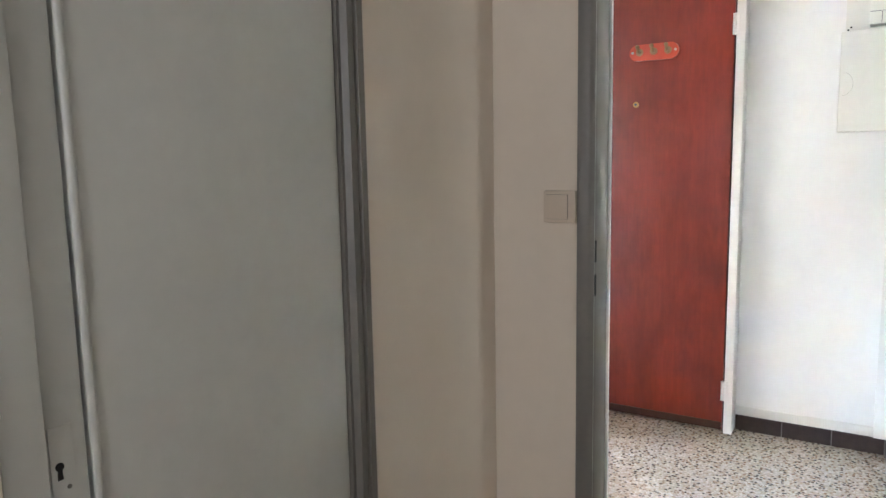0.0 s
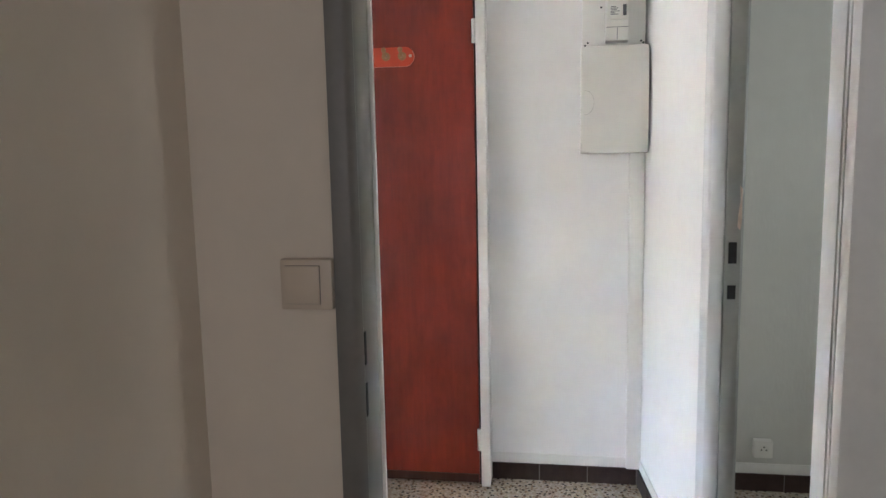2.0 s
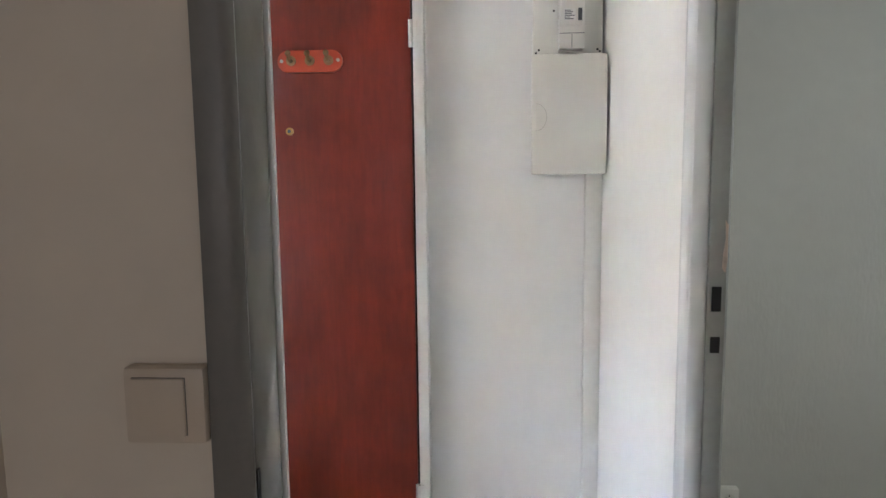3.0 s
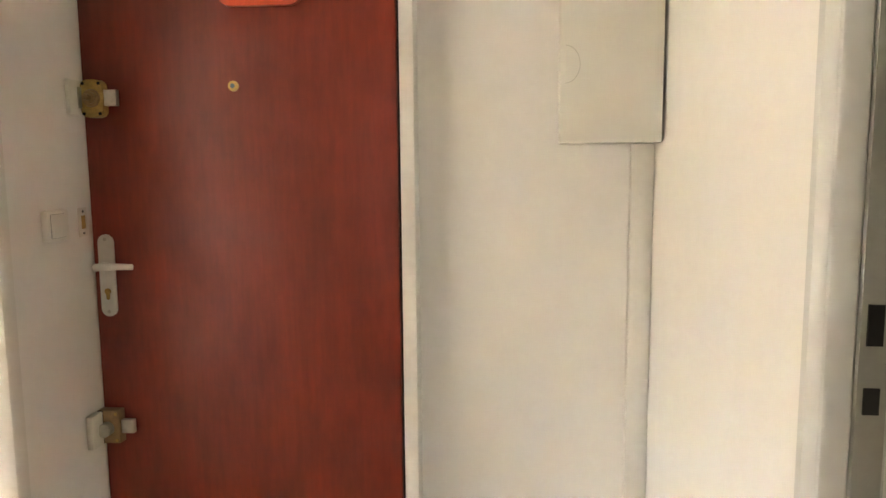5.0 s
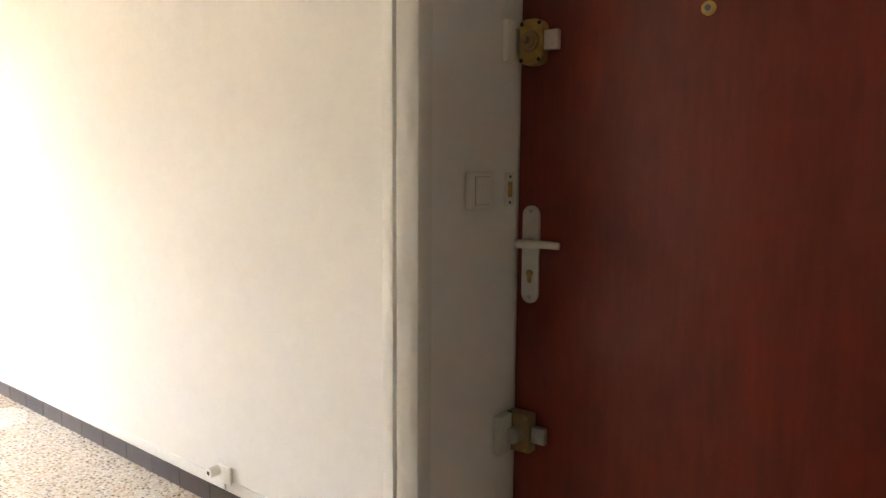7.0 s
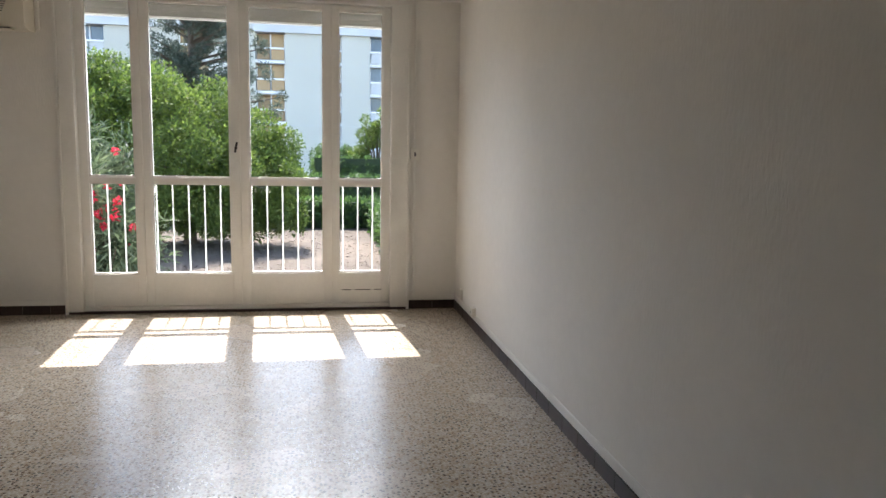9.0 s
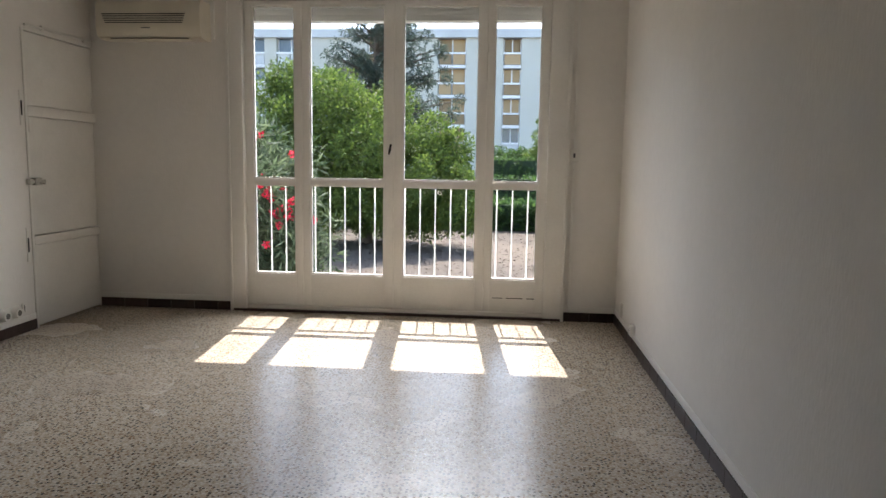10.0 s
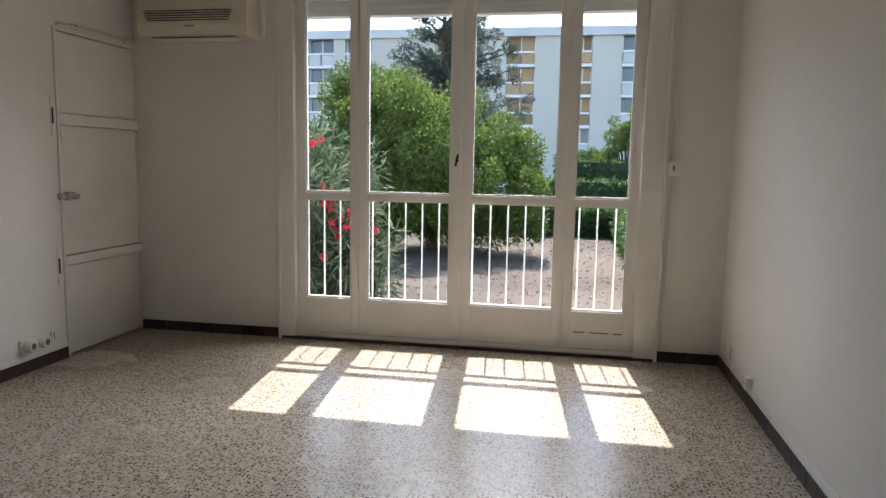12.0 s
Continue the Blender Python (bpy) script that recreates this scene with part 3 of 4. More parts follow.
for z0, z1 in ((1.070, 1.128), (0.972, 1.010)):
    part("strike_hole", boxes((0.995, 1.016, 1.1760, 1.1812, z0, z1)), DARK, fj, "dark latch opening")
part("bare_patch", slab(bmesh.new(), [(1.016, 1.17), (1.023, 1.16), (1.027, 1.19), (1.026, 1.24), (1.027, 1.27), (1.020, 1.28), (1.022, 1.24), (1.017, 1.20)], "y", 1.1760, 1.1795), BARE, fj, "bare patch of chipped paint")
part("jamb", jamb([(0.972, 0.3465), (0.972, 0.362), (1.06, 0.362), (1.06, 0.3465)]), WHITE, f)
part("head", boxes((0.935, 1.056, 0.362, 1.199, 2.0755, 2.11), bevel=0.004), WHITE, f)

f = tagged(thing("opening_trim", (-0.655, 1.6, 0), "white painted wooden lining round the living-room opening", "trim"), kind="structure")
part("lining", jamb([(x, y + 0.03) for x, y in ((-0.706, 1.604), (-0.690, 1.597), (-0.672, 1.597), (-0.667, 1.603), (-0.660, 1.597), (-0.625, 1.597), (-0.612, 1.603), (-0.608, 1.612), (-0.608, 1.640), (-0.6195, 1.640), (-0.6195, 1.629), (-0.6905, 1.629), (-0.6905, 1.655), (-0.706, 1.655))], 2.40), WHITE, f)
part("lining", jamb([(-0.70, 0.425), (-0.70, 0.455), (-0.61, 0.455), (-0.61, 0.425)], 2.40), WHITE, f)
part("head", boxes((-0.70, -0.61, 0.455, 1.66, 2.4005, 2.438), bevel=0.003), WHITE, f)

# closet door in the corridor
f = tagged(thing("door_2", (-0.03, -0.65, 0), "closed grey painted closet door with a worn lock plate", "door"), kind="structure")
part("frame", jamb([(-0.030, -0.303), (-0.012, -0.303), (-0.008, -0.324), (-0.018, -0.330), (-0.008, -0.336), (-0.008, -0.352), (-0.020, -0.358), (-0.020, -0.366), (-0.06, -0.366), (-0.06, -0.306), (-0.030, -0.306)]), DARK_FRAME, f)
dl = part("leaf", boxes((-0.062, -0.026, -0.860, -0.369, 0.01, 2.05), bevel=0.003), GREY_DOOR, f)
part("edge_bead", rod(bmesh.new(), (-0.027, -0.859, 0.01), (-0.027, -0.859, 2.05), 0.006), GREY_DOOR, dl)
st = part("stile", boxes((-0.06, -0.034, -0.918, -0.866, 0.0, 2.07), bevel=0.004), GREY_DOOR, f)
part("frame", boxes((-0.06, -0.020, -0.975, -0.921, 0.0, 2.08), bevel=0.006), GREY_DOOR, f)
part("frame", boxes((-0.06, -0.012, -1.02, -0.977, 0.0, 2.08), bevel=0.005), CORRIDOR, f)
part("head", boxes((-0.06, -0.012, -1.02, -0.303, 2.0805, 2.13), bevel=0.005), DARK_FRAME, f)
lp = part("lock_plate", boxes((-0.0339, -0.0327, -0.914, -0.884, 0.79, 0.985), bevel=0.0005), GREY_DOOR, st)
part("keyhole", slab(rod(bmesh.new(), (-0.0327, -0.903, 0.934), (-0.0318, -0.903, 0.934), 0.0055), [(-0.9065, 0.917), (-0.8995, 0.917), (-0.9005, 0.934), (-0.9055, 0.934)], "x", -0.0327, -0.0318), DARK, lp)
part("screw", rod(bmesh.new(), (-0.0327, -0.893, 0.905), (-0.0318, -0.893, 0.905), 0.003, seg=8), DARK_FRAME, lp)

# built-in cupboard in the south wall
cb = thing("wall_cupboard", (-5.5, -2.18, 0), "white painted built-in wall cupboard with three flush doors", "cupboard")
part("frame", boxes((-5.115, -5.092, -2.215, -2.172, 0.0, 2.10), (-5.92, -5.115, -2.215, -2.170, 0.598, 0.660), (-5.92, -5.115, -2.215, -2.170, 1.500, 1.570), (-5.92, -5.115, -2.215, -2.176, 2.082, 2.0985), bevel=0.003), WHITE, cb)
for z0, z1 in ((0.012, 0.592), (0.666, 1.494), (1.576, 2.076)):
    dd = part("door", boxes((-5.912, -5.122, -2.213, -2.186, z0, z1), bevel=0.003), WHITE, cb)
    for z in (z0 + 0.08, z1 - 0.10):
        part("hinge", boxes((-5.906, -5.898, -2.186, -2.178, z - 0.035, z + 0.035), bevel=0.002), WHITE, dd)
part("latch", boxes((-5.25, -5.06, -2.172, -2.156, 1.034, 1.058), (-5.20, -5.13, -2.186, -2.150, 1.020, 1.072), (-5.10, -5.07, -2.186, -2.150, 1.025, 1.067), bevel=0.003), STEEL, cb, "sliding steel bolt")
part("latch_knob", rod(bmesh.new(), (-5.17, -2.16, 1.04), (-5.19, -2.12, 1.03), 0.007), STEEL, cb)
for x, z in ((-5.055, 1.552), (-5.05, 0.605)):
    hg = part("strap_hinge", boxes((x - 0.014, x + 0.014, -2.1795, -2.174, z - 0.12, z + 0.12), bevel=0.002), WHITE, cb, "thickly painted old hinge strap")
    part("worn_slot", boxes((x - 0.006, x + 0.008, -2.1738, -2.171, z - 0.05, z + 0.05), bevel=0.001), DARK, hg, "dark worn slot")
for x, z in ((-5.135, 1.44), (-5.13, 0.50)):
    part("catch", boxes((x - 0.012, x + 0.012, -2.186, -2.174, z - 0.05, z + 0.045), (x - 0.03, x - 0.008, -2.186, -2.178, z + 0.0, z + 0.03), bevel=0.002), WHITE, cb, "thickly painted catch")
pipe = thing("pipe_cover", (-5.5, -2.18, 2.12), "thin white painted pipe above the cupboard", "pipe")
part("run", rod(bmesh.new(), (-5.91, -2.168, 2.135), (-5.12, -2.168, 2.118), 0.010), WHITE, pipe)
for x in (-5.8, -5.3):
    part("clip", boxes((x - 0.008, x + 0.008, -2.1795, -2.156, 2.108, 2.142), bevel=0.002), WHITE, pipe)

# ---- fixed things in the living room ----
ac = thing("air_conditioner", (-5.92, -1.65, 2.2), "aged cream wall-mounted split air conditioner", "air conditioner")
prof = [(-5.918, 2.205), (-5.80, 2.200), (-5.745, 2.212), (-5.722, 2.245), (-5.715, 2.30), (-5.72, 2.44), (-5.74, 2.475), (-5.77, 2.485), (-5.918, 2.485)]
part("body", slab(bmesh.new(), prof, "y", -2.07, -1.27), AC_PLASTIC, ac)
part("end_cap", slab(bmesh.new(), [(x + 0.004 if x > -5.9 else x, z - 0.003 if z < 2.3 else z + 0.003) for x, z in prof], "y", -1.269, -1.245), AC_PLASTIC, ac)
for i in range(5):
    z = 2.312 + 0.016 * i
    part("grille_slot", boxes((-5.7155, -5.7135, -2.02 + 0.006 * (4 - i), -1.36 - 0.006 * (4 - i), z, z + 0.006)), DARK, ac)
part("flap", boxes((-5.80, -5.735, -2.0, -1.34, 2.192, 2.200), bevel=0.003), AC_PLASTIC, ac)
part("air_slot", boxes((-5.80, -5.757, -1.98, -1.36, 2.2005, 2.208)), DARK, ac)
part("name_plate", boxes((-5.7150, -5.7125, -1.71, -1.64, 2.272, 2.280)), PRINT, ac)
ac.location = (-5.92, -1.59, 2.13)
part("mounting_plate", boxes((-5.9195, -5.90, -1.183, -1.155, 2.155, 2.45), bevel=0.003), WHITE, ac)

tr = tagged(new("trim", mesh_of("trim", boxes((-5.9195, -5.905, 1.652, 1.668, 0.09, 1.254), (-5.9195, -5.905, 1.652, 1.668, 1.336, 2.50)), WHITE)), "narrow white cable trunking up the window wall", "trim", kind="structure")


def socket(at, turn, label, hang=0.0):
    e = thing("wall_socket", at, label, "socket", "wall sockets")
    e.rotation_euler = (0, 0, radians(turn))
    rows = [("box", boxes((-0.036, 0.036, -0.034, 0.0, -0.036, 0.036), bevel=0.006), PLASTIC), ("well", rod(bmesh.new(), (0, -0.0345, 0), (0, -0.0352, 0), 0.020, seg=20), CREAM_PLASTIC)]
    pins = bmesh.new()
    for x, z in ((-0.0095, 0), (0.0095, 0), (0, 0.011)):
        rod(pins, (x, -0.0353, z), (x, -0.0362, z), 0.003, seg=8)
    rows.append(("pin_hole", pins, DARK))
    for nm, bm, mat in rows:
        ob = new(nm, mesh_of(nm, bm, mat, True))
        ob.parent = e
    return e


socket((1.365, 2.08, 0.185), 0, "white surface socket above the dark skirting, side room")
socket((-5.11, 2.02, 0.135), 0, "small white surface socket on the white wall")
tw = thing("double_socket", (-4.80, -2.18, 0.15), "old white double surface socket with round wells", "socket")
part("backplate", boxes((-4.91, -4.69, -2.1795, -2.165, 0.118, 0.205), bevel=0.005), PLASTIC, tw)
for x in (-4.858, -4.745):
    cup = part("cup", rod(bmesh.new(), (x, -2.165, 0.163), (x, -2.125, 0.163), 0.040, 0.034, 24), PLASTIC, tw)
    part("well", rod(bmesh.new(), (x, -2.125, 0.163), (x, -2.1245, 0.163), 0.020, seg=20), GAP, cup, "shaded round well")
tc = thing("telephone_outlet", (-4.965, -2.18, 0.17), "small white outlet with a dark upright slot", "socket")
part("plate", boxes((-4.985, -4.945, -2.1795, -2.168, 0.14, 0.205), bevel=0.003), PLASTIC, tc)
part("slot", boxes((-4.968, -4.962, -2.168, -2.1672, 0.15, 0.195)), DARK, tc)
bp = thing("blank_plate", (-5.62, 2.02, 0.17), "small white blanking plate near the corner", "cover plate")
part("plate", boxes((-5.65, -5.59, 2.006, 2.0195, 0.125, 0.215), bevel=0.003), PLASTIC, bp)
cs = thing("cable_outlet", (-1.86, 2.02, 0.14), "round white cable outlet on a painted plate", "socket")
part("plate", boxes((-1.87, -1.79, 2.004, 2.0195, 0.10, 0.17), bevel=0.008), WHITE, cs)
part("stub", rod(bmesh.new(), (-1.86, 2.004, 0.145), (-1.86, 1.965, 0.145), 0.019), PLASTIC, cs)
part("bore", rod(bmesh.new(), (-1.86, 1.965, 0.145), (-1.86, 1.9645, 0.145), 0.008), DARK, cs)
part("cable", rod(bmesh.new(), (-1.825, 2.008, 0.10), (-1.825, 2.008, 0.08), 0.004), WHITE, cs)

# ---- electric panel in the hall ----
pb = thing("meter_board", (0.77, 2.08, 1.78), "cream electricity supply board with a main breaker", "meter board")
part("board", boxes((0.645, 0.882, 2.050, 2.0795, 1.78, 2.36), bevel=0.003), CREAM_PLASTIC, pb)
br = part("main_breaker", boxes((0.730, 0.812, 1.995, 2.050, 1.795, 2.03), (0.733, 0.809, 1.985, 1.995, 1.87, 1.96), bevel=0.003), CREAM_PLASTIC, pb)
part("label_plate", boxes((0.742, 0.782, 1.9838, 1.9849, 1.885, 1.925)), WHITE, br)
part("print_bar", boxes(*[(0.745, 0.745 + 0.033 * q, 1.9830, 1.9837, 1.889 + 0.0055 * i, 1.8915 + 0.0055 * i) for i, q in enumerate((0.9, 0.5, 1.0, 0.7, 0.85, 0.6))]), PRINT, br)
part("barcode", boxes((0.790, 0.803, 1.9838, 1.9849, 1.885, 1.925)), PRINT, br)
for r in ((0.7305, 0.8115, 1.9945, 1.9952, 1.845, 1.847), (0.770, 0.772, 1.9943, 1.9950, 1.80, 1.843), (0.770, 0.772, 1.9943, 1.9950, 1.975, 2.03)):
    part("seam", boxes(r), PRINT, br)
for x, z in ((0.665, 1.80), (0.865, 1.80), (0.655, 1.79), (0.873, 1.793), (0.70, 1.98), (0.715, 1.93)):
    part("screw_hole", rod(bmesh.new(), (x, 2.050, z), (x, 2.0485, z), 0.004, seg=8), DARK, pb)
fb = thing("fuse_box", (0.77, 2.08, 1.375), "cream plastic fuse box with a closed flush door", "fuse box")
part("body", boxes((0.648, 0.884, 2.0, 2.0795, 1.378, 1.770), bevel=0.004), CREAM_PLASTIC, fb)
fd = part("door", boxes((0.636, 0.887, 1.962, 2.0005, 1.375, 1.774), bevel=0.006), CREAM_PLASTIC, fb)
arc = [(0.650 + 0.036 * math.cos(a), 1.567 + 0.046 * math.sin(a)) for a in [math.radians(-90 + 15 * i) for i in range(13)]]
part("finger_grip", slab(bmesh.new(), arc, "y", 1.9603, 1.9616), CREAM_PLASTIC, fd)
# Thin crescent that draws the shadow line round the finger grip.
part("grip_edge", slab(bmesh.new(), arc + [(x * 0.985 + 0.65 * 0.015 - 0.0008, z * 0.975 + 1.567 * 0.025) for x, z in arc[::-1]], "y", 1.9597, 1.9605), material("grip_shadow_line", (0.46, 0.44, 0.39), 0.5), fd)
ch = thing("cable_channel", (0.857, 2.08, 0.09), "white plastic cable channel below the fuse box", "cable channel")
part("base", boxes((0.83, 0.8885, 2.052, 2.0795, 0.075, 1.374), bevel=0.003), WHITE, ch)
part("cover", boxes((0.834, 0.880, 2.0485, 2.052, 0.088, 1.374), bevel=0.001), WHITE, ch)

# ---- skirting tiles ----
TILE_MESH = mesh_of("skirting_tile", boxes((0.0015, 0.1985, -0.012, -0.002, 0.0, 0.072), bevel=0.002), TILE)


def skirting(name, x, y, turn, length, label):
    b = structure(name, boxes((0, length, -0.0095, -0.0005, 0.0, 0.071)), GROUT, label, "baseboard")
    b.location, b.rotation_euler = (x, y, 0), (0, 0, radians(turn))
    u = 0.0
    while u < length - 0.02:
        t = new("tile", TILE_MESH)
        t.parent = b
        t.location = (u, -0.0002 * random.random(), 0)
        t.scale = (min(1.0, (length - u) / 0.2), 1, 1)
        u += 0.2
    band = part("band", boxes((0, length, -0.006, -0.0005, 0.0715, 0.115), bevel=0.002), WHITE, None, "")
    band.location, band.rotation_euler = (x, y, 0), (0, 0, radians(turn))
    band.name = name.replace("baseboard", "trim")
    tagged(band, "white painted ledge above the skirting tiles", "trim", kind="structure")


skirting("baseboard_north", -5.92, 2.02, 0, 5.21, "dark brown glazed skirting tiles along the white wall")
skirting("baseboard_hall", 0.274, 2.08, 0, 0.611, "dark brown glazed skirting tiles in the hall")
skirting("baseboard_hall_east", 0.888, 2.07, -85.6, 0.82, "dark brown glazed skirting tiles in the hall")
skirting("baseboard_window_south", -5.92, -2.18, 90, 1.11, "dark brown glazed skirting tiles under the window wall")
skirting("baseboard_window_north", -5.92, 1.62, 90, 0.39, "dark brown glazed skirting tiles under the window wall")
skirting("baseboard_south", -0.69, -2.18, 180, 4.40, "dark brown glazed skirting tiles along the cupboard wall")
skirting("baseboard_side_room", 1.055, 2.08, 0, 2.25, "dark brown glazed skirting tiles in the side room")

# ---- outside ----
structure("ground", boxes((-400, -6.2, -300, 300, -1.4, -0.86)), EARTH, "dry pale earth with scattered dead leaves", "ground")


def leaves(name, mat, parent, clumps, count, size, slim=0.5, droop=0.0, seed=1):
    """Small folded leaves round many clumps (x, y, z, radius)."""
    r = np.random.RandomState(seed)
    weights = np.array([c[3] ** 2 for c in clumps])
    pick = r.choice(len(clumps), count, p=weights / weights.sum())
    c = np.array(clumps)[pick]
    dirs = r.normal(size=(count, 3))
    dirs /= np.linalg.norm(dirs, axis=1)[:, None]
    at = c[:, :3] + dirs * (c[:, 3] * r.uniform(0.35, 1.0, count) ** 0.5 * (0.8 + 0.35 * r.rand(count)))[:, None]
    along = r.normal(size=(count, 3)) + dirs * 0.9
    along[:, 2] -= droop
    along /= np.linalg.norm(along, axis=1)[:, None]
    side = np.cross(along, r.normal(size=(count, 3)))
    side /= np.linalg.norm(side, axis=1)[:, None]
    s = size * r.uniform(0.6, 1.3, count)[:, None]
    v = np.stack([at, at + along * s * 0.5 + side * s * slim * 0.5, at + along * s, at + along * s * 0.5 - side * s * slim * 0.5], axis=1).reshape(-1, 3)
    faces = np.arange(count * 4).reshape(-1, 4)
    me = bpy.data.meshes.new(name)
    me.from_pydata(v.tolist(), [], faces.tolist())
    me.materials.append(mat)
    ob = new(name, me)
    ob.parent = parent
    ob.matrix_parent_inverse = Matrix.Translation(-parent.location)
    return ob


def clump_cloud(centre, radii, n, r0, r1, seed, low=-1.0):
    r = np.random.RandomState(seed)
    out = []
    while len(out) < n:
        d = r.normal(size=3)
        d /= np.linalg.norm(d)
        if d[2] < low:
            continue
        k = r.uniform(0.45, 1.0)
        out.append((*[centre[i] + d[i] * radii[i] * k for i in range(3)], r.uniform(r0, r1)))
    return out


def limbs(base, clumps, trunk_r, seed, fork=0.45):
    """A tapered trunk that forks towards some of the clumps."""
    r = np.random.RandomState(seed)
    bm = bmesh.new()
    b = Vector(base)
    mid = Vector(np.mean([c[:3] for c in clumps], axis=0))
    top = b.lerp(Vector((mid.x, mid.y, mid.z)), fork)
    rod(bm, b - Vector((0, 0, 0.05)), top, trunk_r, trunk_r * 0.7, 10)
    for i in r.choice(len(clumps), min(26, len(clumps)), replace=False):
        e = Vector(clumps[i][:3])
        knee = top.lerp(e, 0.5) + Vector((0, 0, 0.12 * (e - top).length))
        rod(bm, top, knee, trunk_r * 0.42, trunk_r * 0.25, 7)
        rod(bm, knee, e, trunk_r * 0.25, trunk_r * 0.08, 6)
    return bm


G = -0.86
tree = thing("broadleaf_tree", (-18.2, -2.4, G), "large bright green broadleaf tree with a low crown", "tree", "garden trees")
cl = clump_cloud((-18.2, -2.7, 1.45), (2.2, 2.2, 2.0), 80, 0.3, 0.65, 3) + clump_cloud((-17.8, -0.9, 0.75), (1.6, 1.25, 1.35), 44, 0.25, 0.5, 4) + clump_cloud((-18.4, -4.4, 1.85), (1.6, 1.2, 1.6), 40, 0.25, 0.55, 5) + clump_cloud((-18.0, -2.4, 0.1), (1.9, 2.3, 0.75), 46, 0.25, 0.5, 8) + clump_cloud((-17.6, -0.1, 0.0), (0.9, 0.5, 0.55), 16, 0.15, 0.32, 9)
part("trunk", limbs((-18.2, -2.4, G), cl, 0.17, 6), BARK, tree)
leaves("crown", LEAF, tree, cl, 130000, 0.082, 0.55, seed=7)

con = thing("conifer_tree", (-33, -4.9, G), "tall dark conifer with open upswept limbs", "tree", "garden trees")
cl = []
rr = np.random.RandomState(12)
for i in range(130):
    z = rr.uniform(2.0, 9.8)
    reach = 4.7 * (1.0 - (z - 2.0) / 15.0) * rr.uniform(0.35, 1.0)
    a = rr.uniform(0, 2 * math.pi)
    for k in (0.5, 0.75, 1.0):
        cl.append((-33 + reach * k * math.cos(a), -4.9 + reach * k * math.sin(a), z + 0.35 * k * k, 0.18 + 0.15 * rr.rand()))
cb2 = rod(bmesh.new(), (-33, -4.9, G), (-33, -4.9, 9.5), 0.28, 0.06, 10)
for c in cl[2::3]:
    rod(cb2, (-33, -4.9, c[2] - 0.8), c[:3], 0.07, 0.02, 6)
part("trunk", cb2, BARK, con)
leaves("crown", NEEDLE, con, cl, 56000, 0.17, 0.26, seed=13)

ol = thing("oleander_bush", (-10.0, -2.2, G), "oleander bush with narrow grey-green leaves and red flowers", "bush")
cl = clump_cloud((-10.0, -2.25, 0.45), (0.95, 0.85, 1.25), 46, 0.22, 0.42, 21) + clump_cloud((-9.6, -1.55, 0.0), (0.5, 0.42, 0.75), 18, 0.18, 0.3, 22) + clump_cloud((-10.2, -3.3, 0.6), (0.8, 0.7, 1.2), 26, 0.22, 0.4, 23)
st = bmesh.new()
rr = np.random.RandomState(24)
for c in cl:
    rod(st, (-10 + rr.uniform(-0.3, 0.3), -2.2 + rr.uniform(-0.4, 0.4), G), c[:3], 0.014, 0.006, 6)
part("stems", st, BARK, ol)
leaves("foliage", OLEANDER, ol, cl, 17000, 0.20, 0.13, 0.0, seed=25)
rr = np.random.RandomState(29)
front = [c for c in cl if c[0] > -10.2 and c[2] > 0.0]
for i in range(60):
    c = front[rr.randint(len(front))]
    leaves("flower", PETAL, ol, [(c[0] + rr.uniform(0.3, 0.5), c[1] + rr.uniform(-0.2, 0.25), c[2] + rr.uniform(0.0, 0.4), rr.uniform(0.02, 0.045))], 34, 0.034, 0.8, seed=30 + i)



def hedge(x0, x1, y0, y1, z1, label, n, seed):
    h = thing("hedge", ((x0 + x1) / 2, (y0 + y1) / 2, G), label, "hedge", "garden hedges")
    r = np.random.RandomState(seed)
    # Added filler block, coloured as the shade inside the hedge.
    part("core", boxes((x0 + 0.1, x1 - 0.1, y0 + 0.1, y1 - 0.1, G, z1 - 0.1)), HEDGE_SHADE_CORE, h)
    cl = [(r.uniform(x0, x1), r.uniform(y0, y1), r.uniform(G + 0.1, z1 - 0.08), 0.2) for _ in range(max(60, n // 25))]
    leaves("foliage", HEDGE, h, cl, n, 0.13, 0.6, seed=seed)


hedge(-23.2, -22.3, -6.0, 9.0, 0.05, "clipped dark green hedge across the garden", 42000, 41)
hedge(-22.3, -13.0, 2.35, 3.3, 0.0, "clipped dark green hedge beside the bare ground", 26000, 42)
hedge(-28.5, -27.6, -1.0, 9.0, 0.75, "clipped dark green hedge across the garden", 26000, 43)
hedge(-34.5, -33.0, 0.3, 9.0, 1.5, "tall dark green hedge in front of the flats", 26000, 44)
for i, (x, y, z, r) in enumerate(((-37, 1.7, 1.9, 0.75), (-36.5, 2.7, 1.7, 0.6), (-38, 0.9, 1.9, 0.7))):
    s = thing("round_shrub", (x, y, G), "rounded dark green clipped shrub", "shrub", "round shrubs")
    cl = clump_cloud((x, y, z - 0.9), (r, r, 1.2), 24, 0.25, 0.4, 50 + i)
    part("stems", limbs((x, y, G), cl, 0.06, 51), BARK, s)
    leaves("foliage", HEDGE, s, cl, 5000, 0.11, 0.6, seed=55 + i)
t2 = thing("young_tree", (-36, 3.6, G), "young olive-green tree with a loose crown", "tree", "garden trees")
cl = clump_cloud((-36, 3.7, 2.7), (1.2, 1.3, 1.2), 40, 0.14, 0.4, 61) + clump_cloud((-36, 2.6, 1.7), (0.7, 0.6, 0.7), 16, 0.12, 0.3, 64)
part("trunk", limbs((-36, 3.6, G), cl, 0.12, 62), BARK, t2)
leaves("crown", LEAF, t2, cl, 9000, 0.13, 0.4, seed=63)

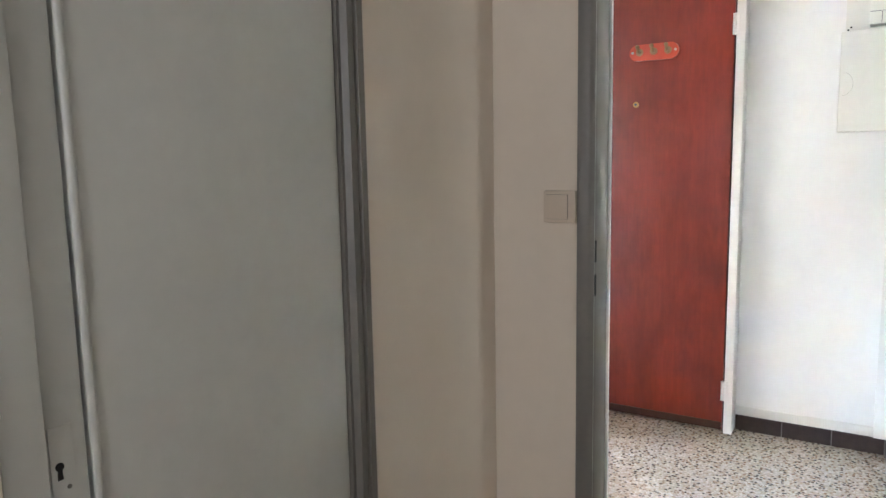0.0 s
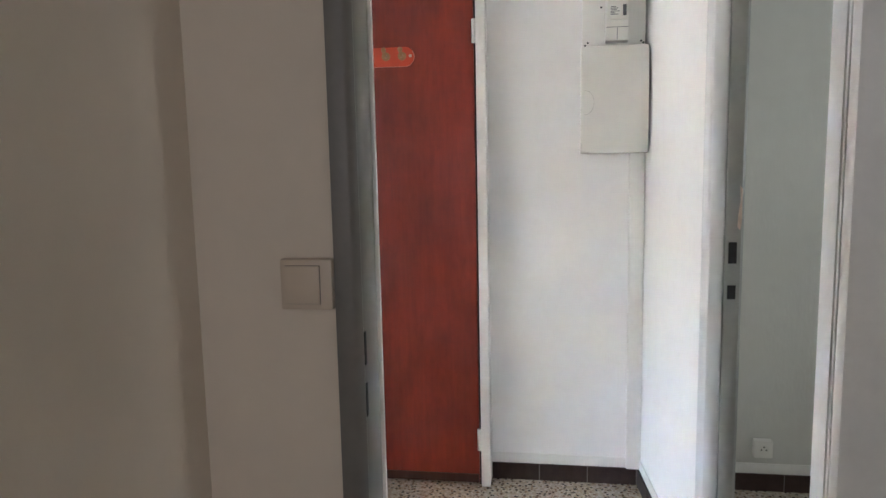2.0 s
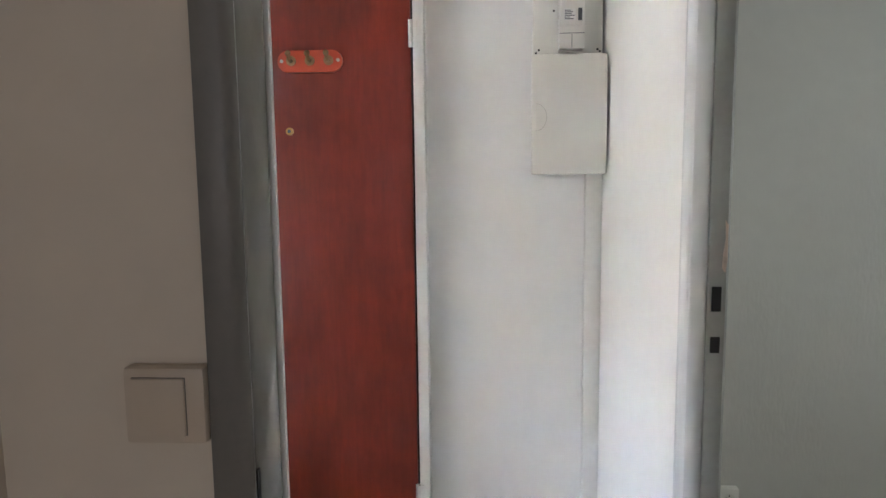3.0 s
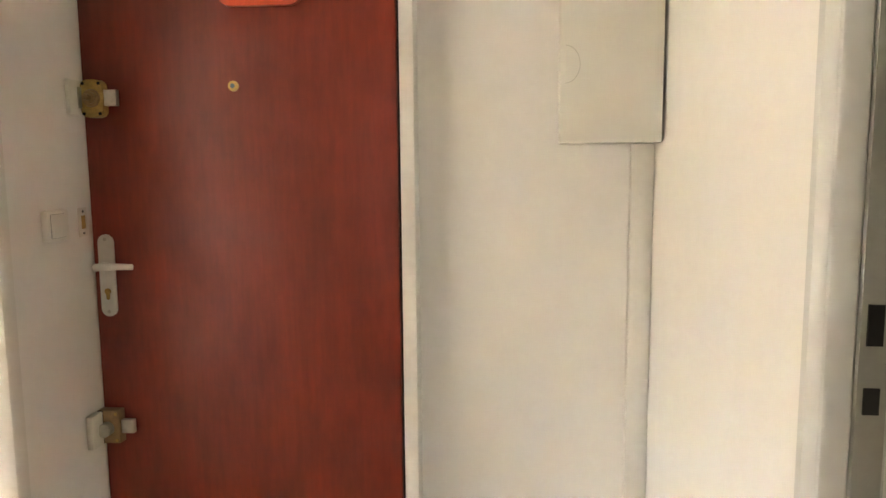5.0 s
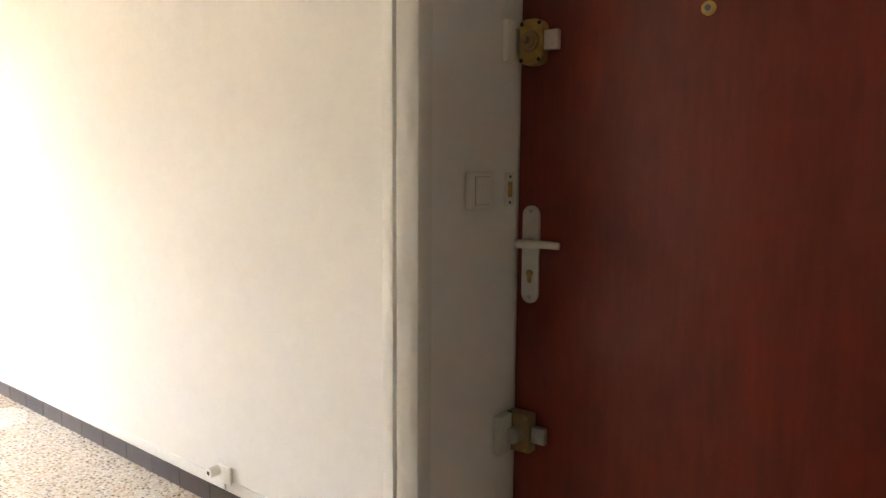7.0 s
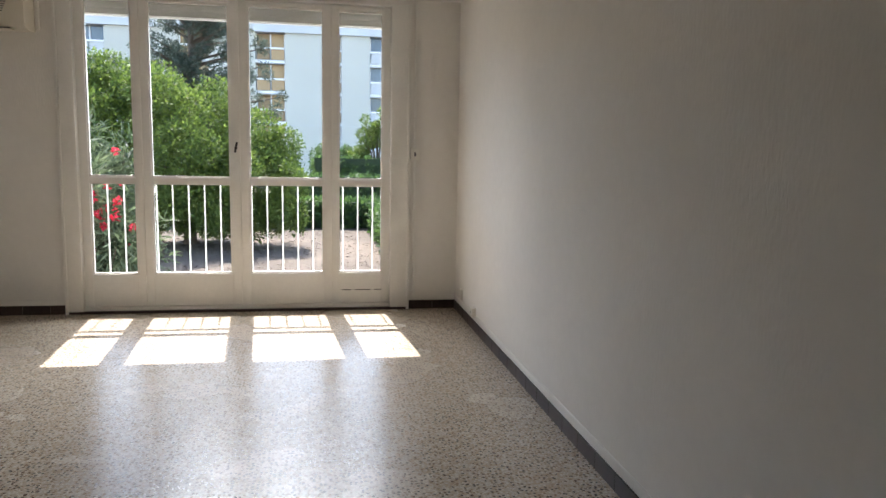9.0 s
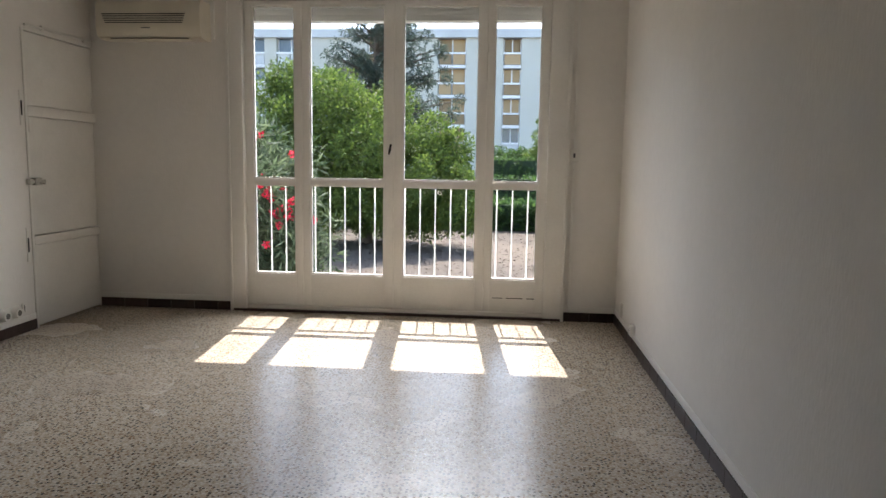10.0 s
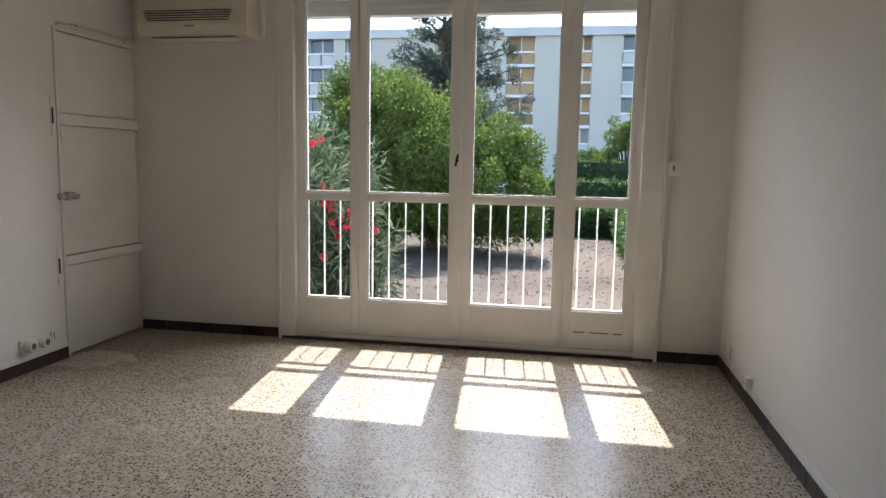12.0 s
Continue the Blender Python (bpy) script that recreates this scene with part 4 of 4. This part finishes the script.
# ---- block of flats across the garden ----
bx = -64.0
flats = thing("apartment_building", (bx - 6, -10, G), "pale blue rendered block of flats with recessed loggias", "building")
columns = [(-38.0, "b"), (-31.0, "b"), (-23.5, "b"), (-19.9, "b"), (-11.5, "a"), (-5.1, "a"), (0.7, "a"), (4.8, "b"), (11.0, "a"), (17.5, "b")]
W = 2.5
floors = [-0.55, 2.08, 4.71, 7.34, 9.97]
wall = bmesh.new()
edge = -70.0
for y0, kind in columns:
    wd = 1.6 if y0 in (0.7,) else W
    box(wall, bx - 12, bx, edge, y0, G, 12.5)
    box(wall, bx - 12, bx - 0.9, y0, y0 + wd, G, 12.5)
    edge = y0 + wd
box(wall, bx - 12, bx, edge, 60.0, G, 12.5)
part("wall", wall, FACADE, flats)
roof = part("roof", boxes((bx - 12.3, bx + 0.25, -70.3, 60.3, 12.3, 13.05)), CONCRETE, flats, "pale concrete roof band")
for y in (-22.6, 1.9, 4.9, -36.0, 14.0):
    part("chimney", boxes((bx - 3.2, bx - 2.7, y - 0.22, y + 0.22, 13.0, 13.5), (bx - 3.3, bx - 2.6, y - 0.3, y + 0.3, 13.5, 13.6)), CONCRETE, roof)
lines = bmesh.new()
for z in floors[1:]:
    box(lines, bx - 0.01, bx + 0.006, -70, 60, z - 0.32, z - 0.28)
part("floor_joint", lines, CONCRETE, flats)
for y0, kind in columns:
    wd = 1.6 if y0 in (0.7,) else W
    for fi, z in enumerate(floors):
        amber = kind == "a" and not (y0 == 0.7 and fi == 1)
        wnd = part("window", boxes((bx - 0.62, bx - 0.55, y0 + 0.02, y0 + 0.10, z, z + 2.3), (bx - 0.62, bx - 0.55, y0 + wd / 2 - 0.05, y0 + wd / 2 + 0.05, z, z + 2.3), (bx - 0.62, bx - 0.55, y0 + wd - 0.10, y0 + wd - 0.02, z, z + 2.3), (bx - 0.1, bx + 0.02, y0, y0 + wd, z + 0.92, z + 1.08), (bx - 0.9, bx + 0.01, y0, y0 + wd, z - 0.25, z - 0.02)), FAR_WHITE, flats)
        for k in range(2 if wd > 2 else 1):
            a, b = y0 + 0.10 + k * (wd / 2 - 0.02), y0 + (wd / 2 if wd > 2 else wd) - 0.06 + k * (wd / 2)
            part("pane", boxes((bx - 0.60, bx - 0.585, a, b, z + 1.08, z + 2.28)), AMBER if amber else FAR_GLASS, wnd)
            part("panel", boxes((bx - 0.14, bx - 0.09, a, b, z + 0.05, z + 0.92)), AMBER if amber else CONCRETE, wnd)

# ---- dead leaves and stones on the bare ground ----
rr = np.random.RandomState(77)
k = 9500
px, py = rr.uniform(-22, -8.5, k), rr.uniform(-7, 3.2, k)
ang, sz = rr.uniform(0, 6.283, k), rr.uniform(0.01, 0.05, k)
verts, faces = [], []
for i in range(k):
    c, q = math.cos(ang[i]) * sz[i], math.sin(ang[i]) * sz[i]
    h = 0.006 + 0.35 * sz[i] * (i % 3)
    verts += [(px[i] - c, py[i] - q, G + 0.003), (px[i] + q * 0.5, py[i] - c * 0.5, G + h), (px[i] + c, py[i] + q, G + 0.004), (px[i] - q * 0.5, py[i] + c * 0.5, G + h * 0.6)]
    faces.append((4 * i, 4 * i + 1, 4 * i + 2, 4 * i + 3))
lit = bpy.data.meshes.new("leaf_litter")
lit.from_pydata(verts, [], faces)
lit.materials.append(foliage("dry_leaf_and_stone", (0.06, 0.04, 0.028), (0.16, 0.125, 0.095)))
tagged(new("leaf_litter", lit), "scattered dead leaves and small stones on bare earth", "leaf litter", kind="stuff")
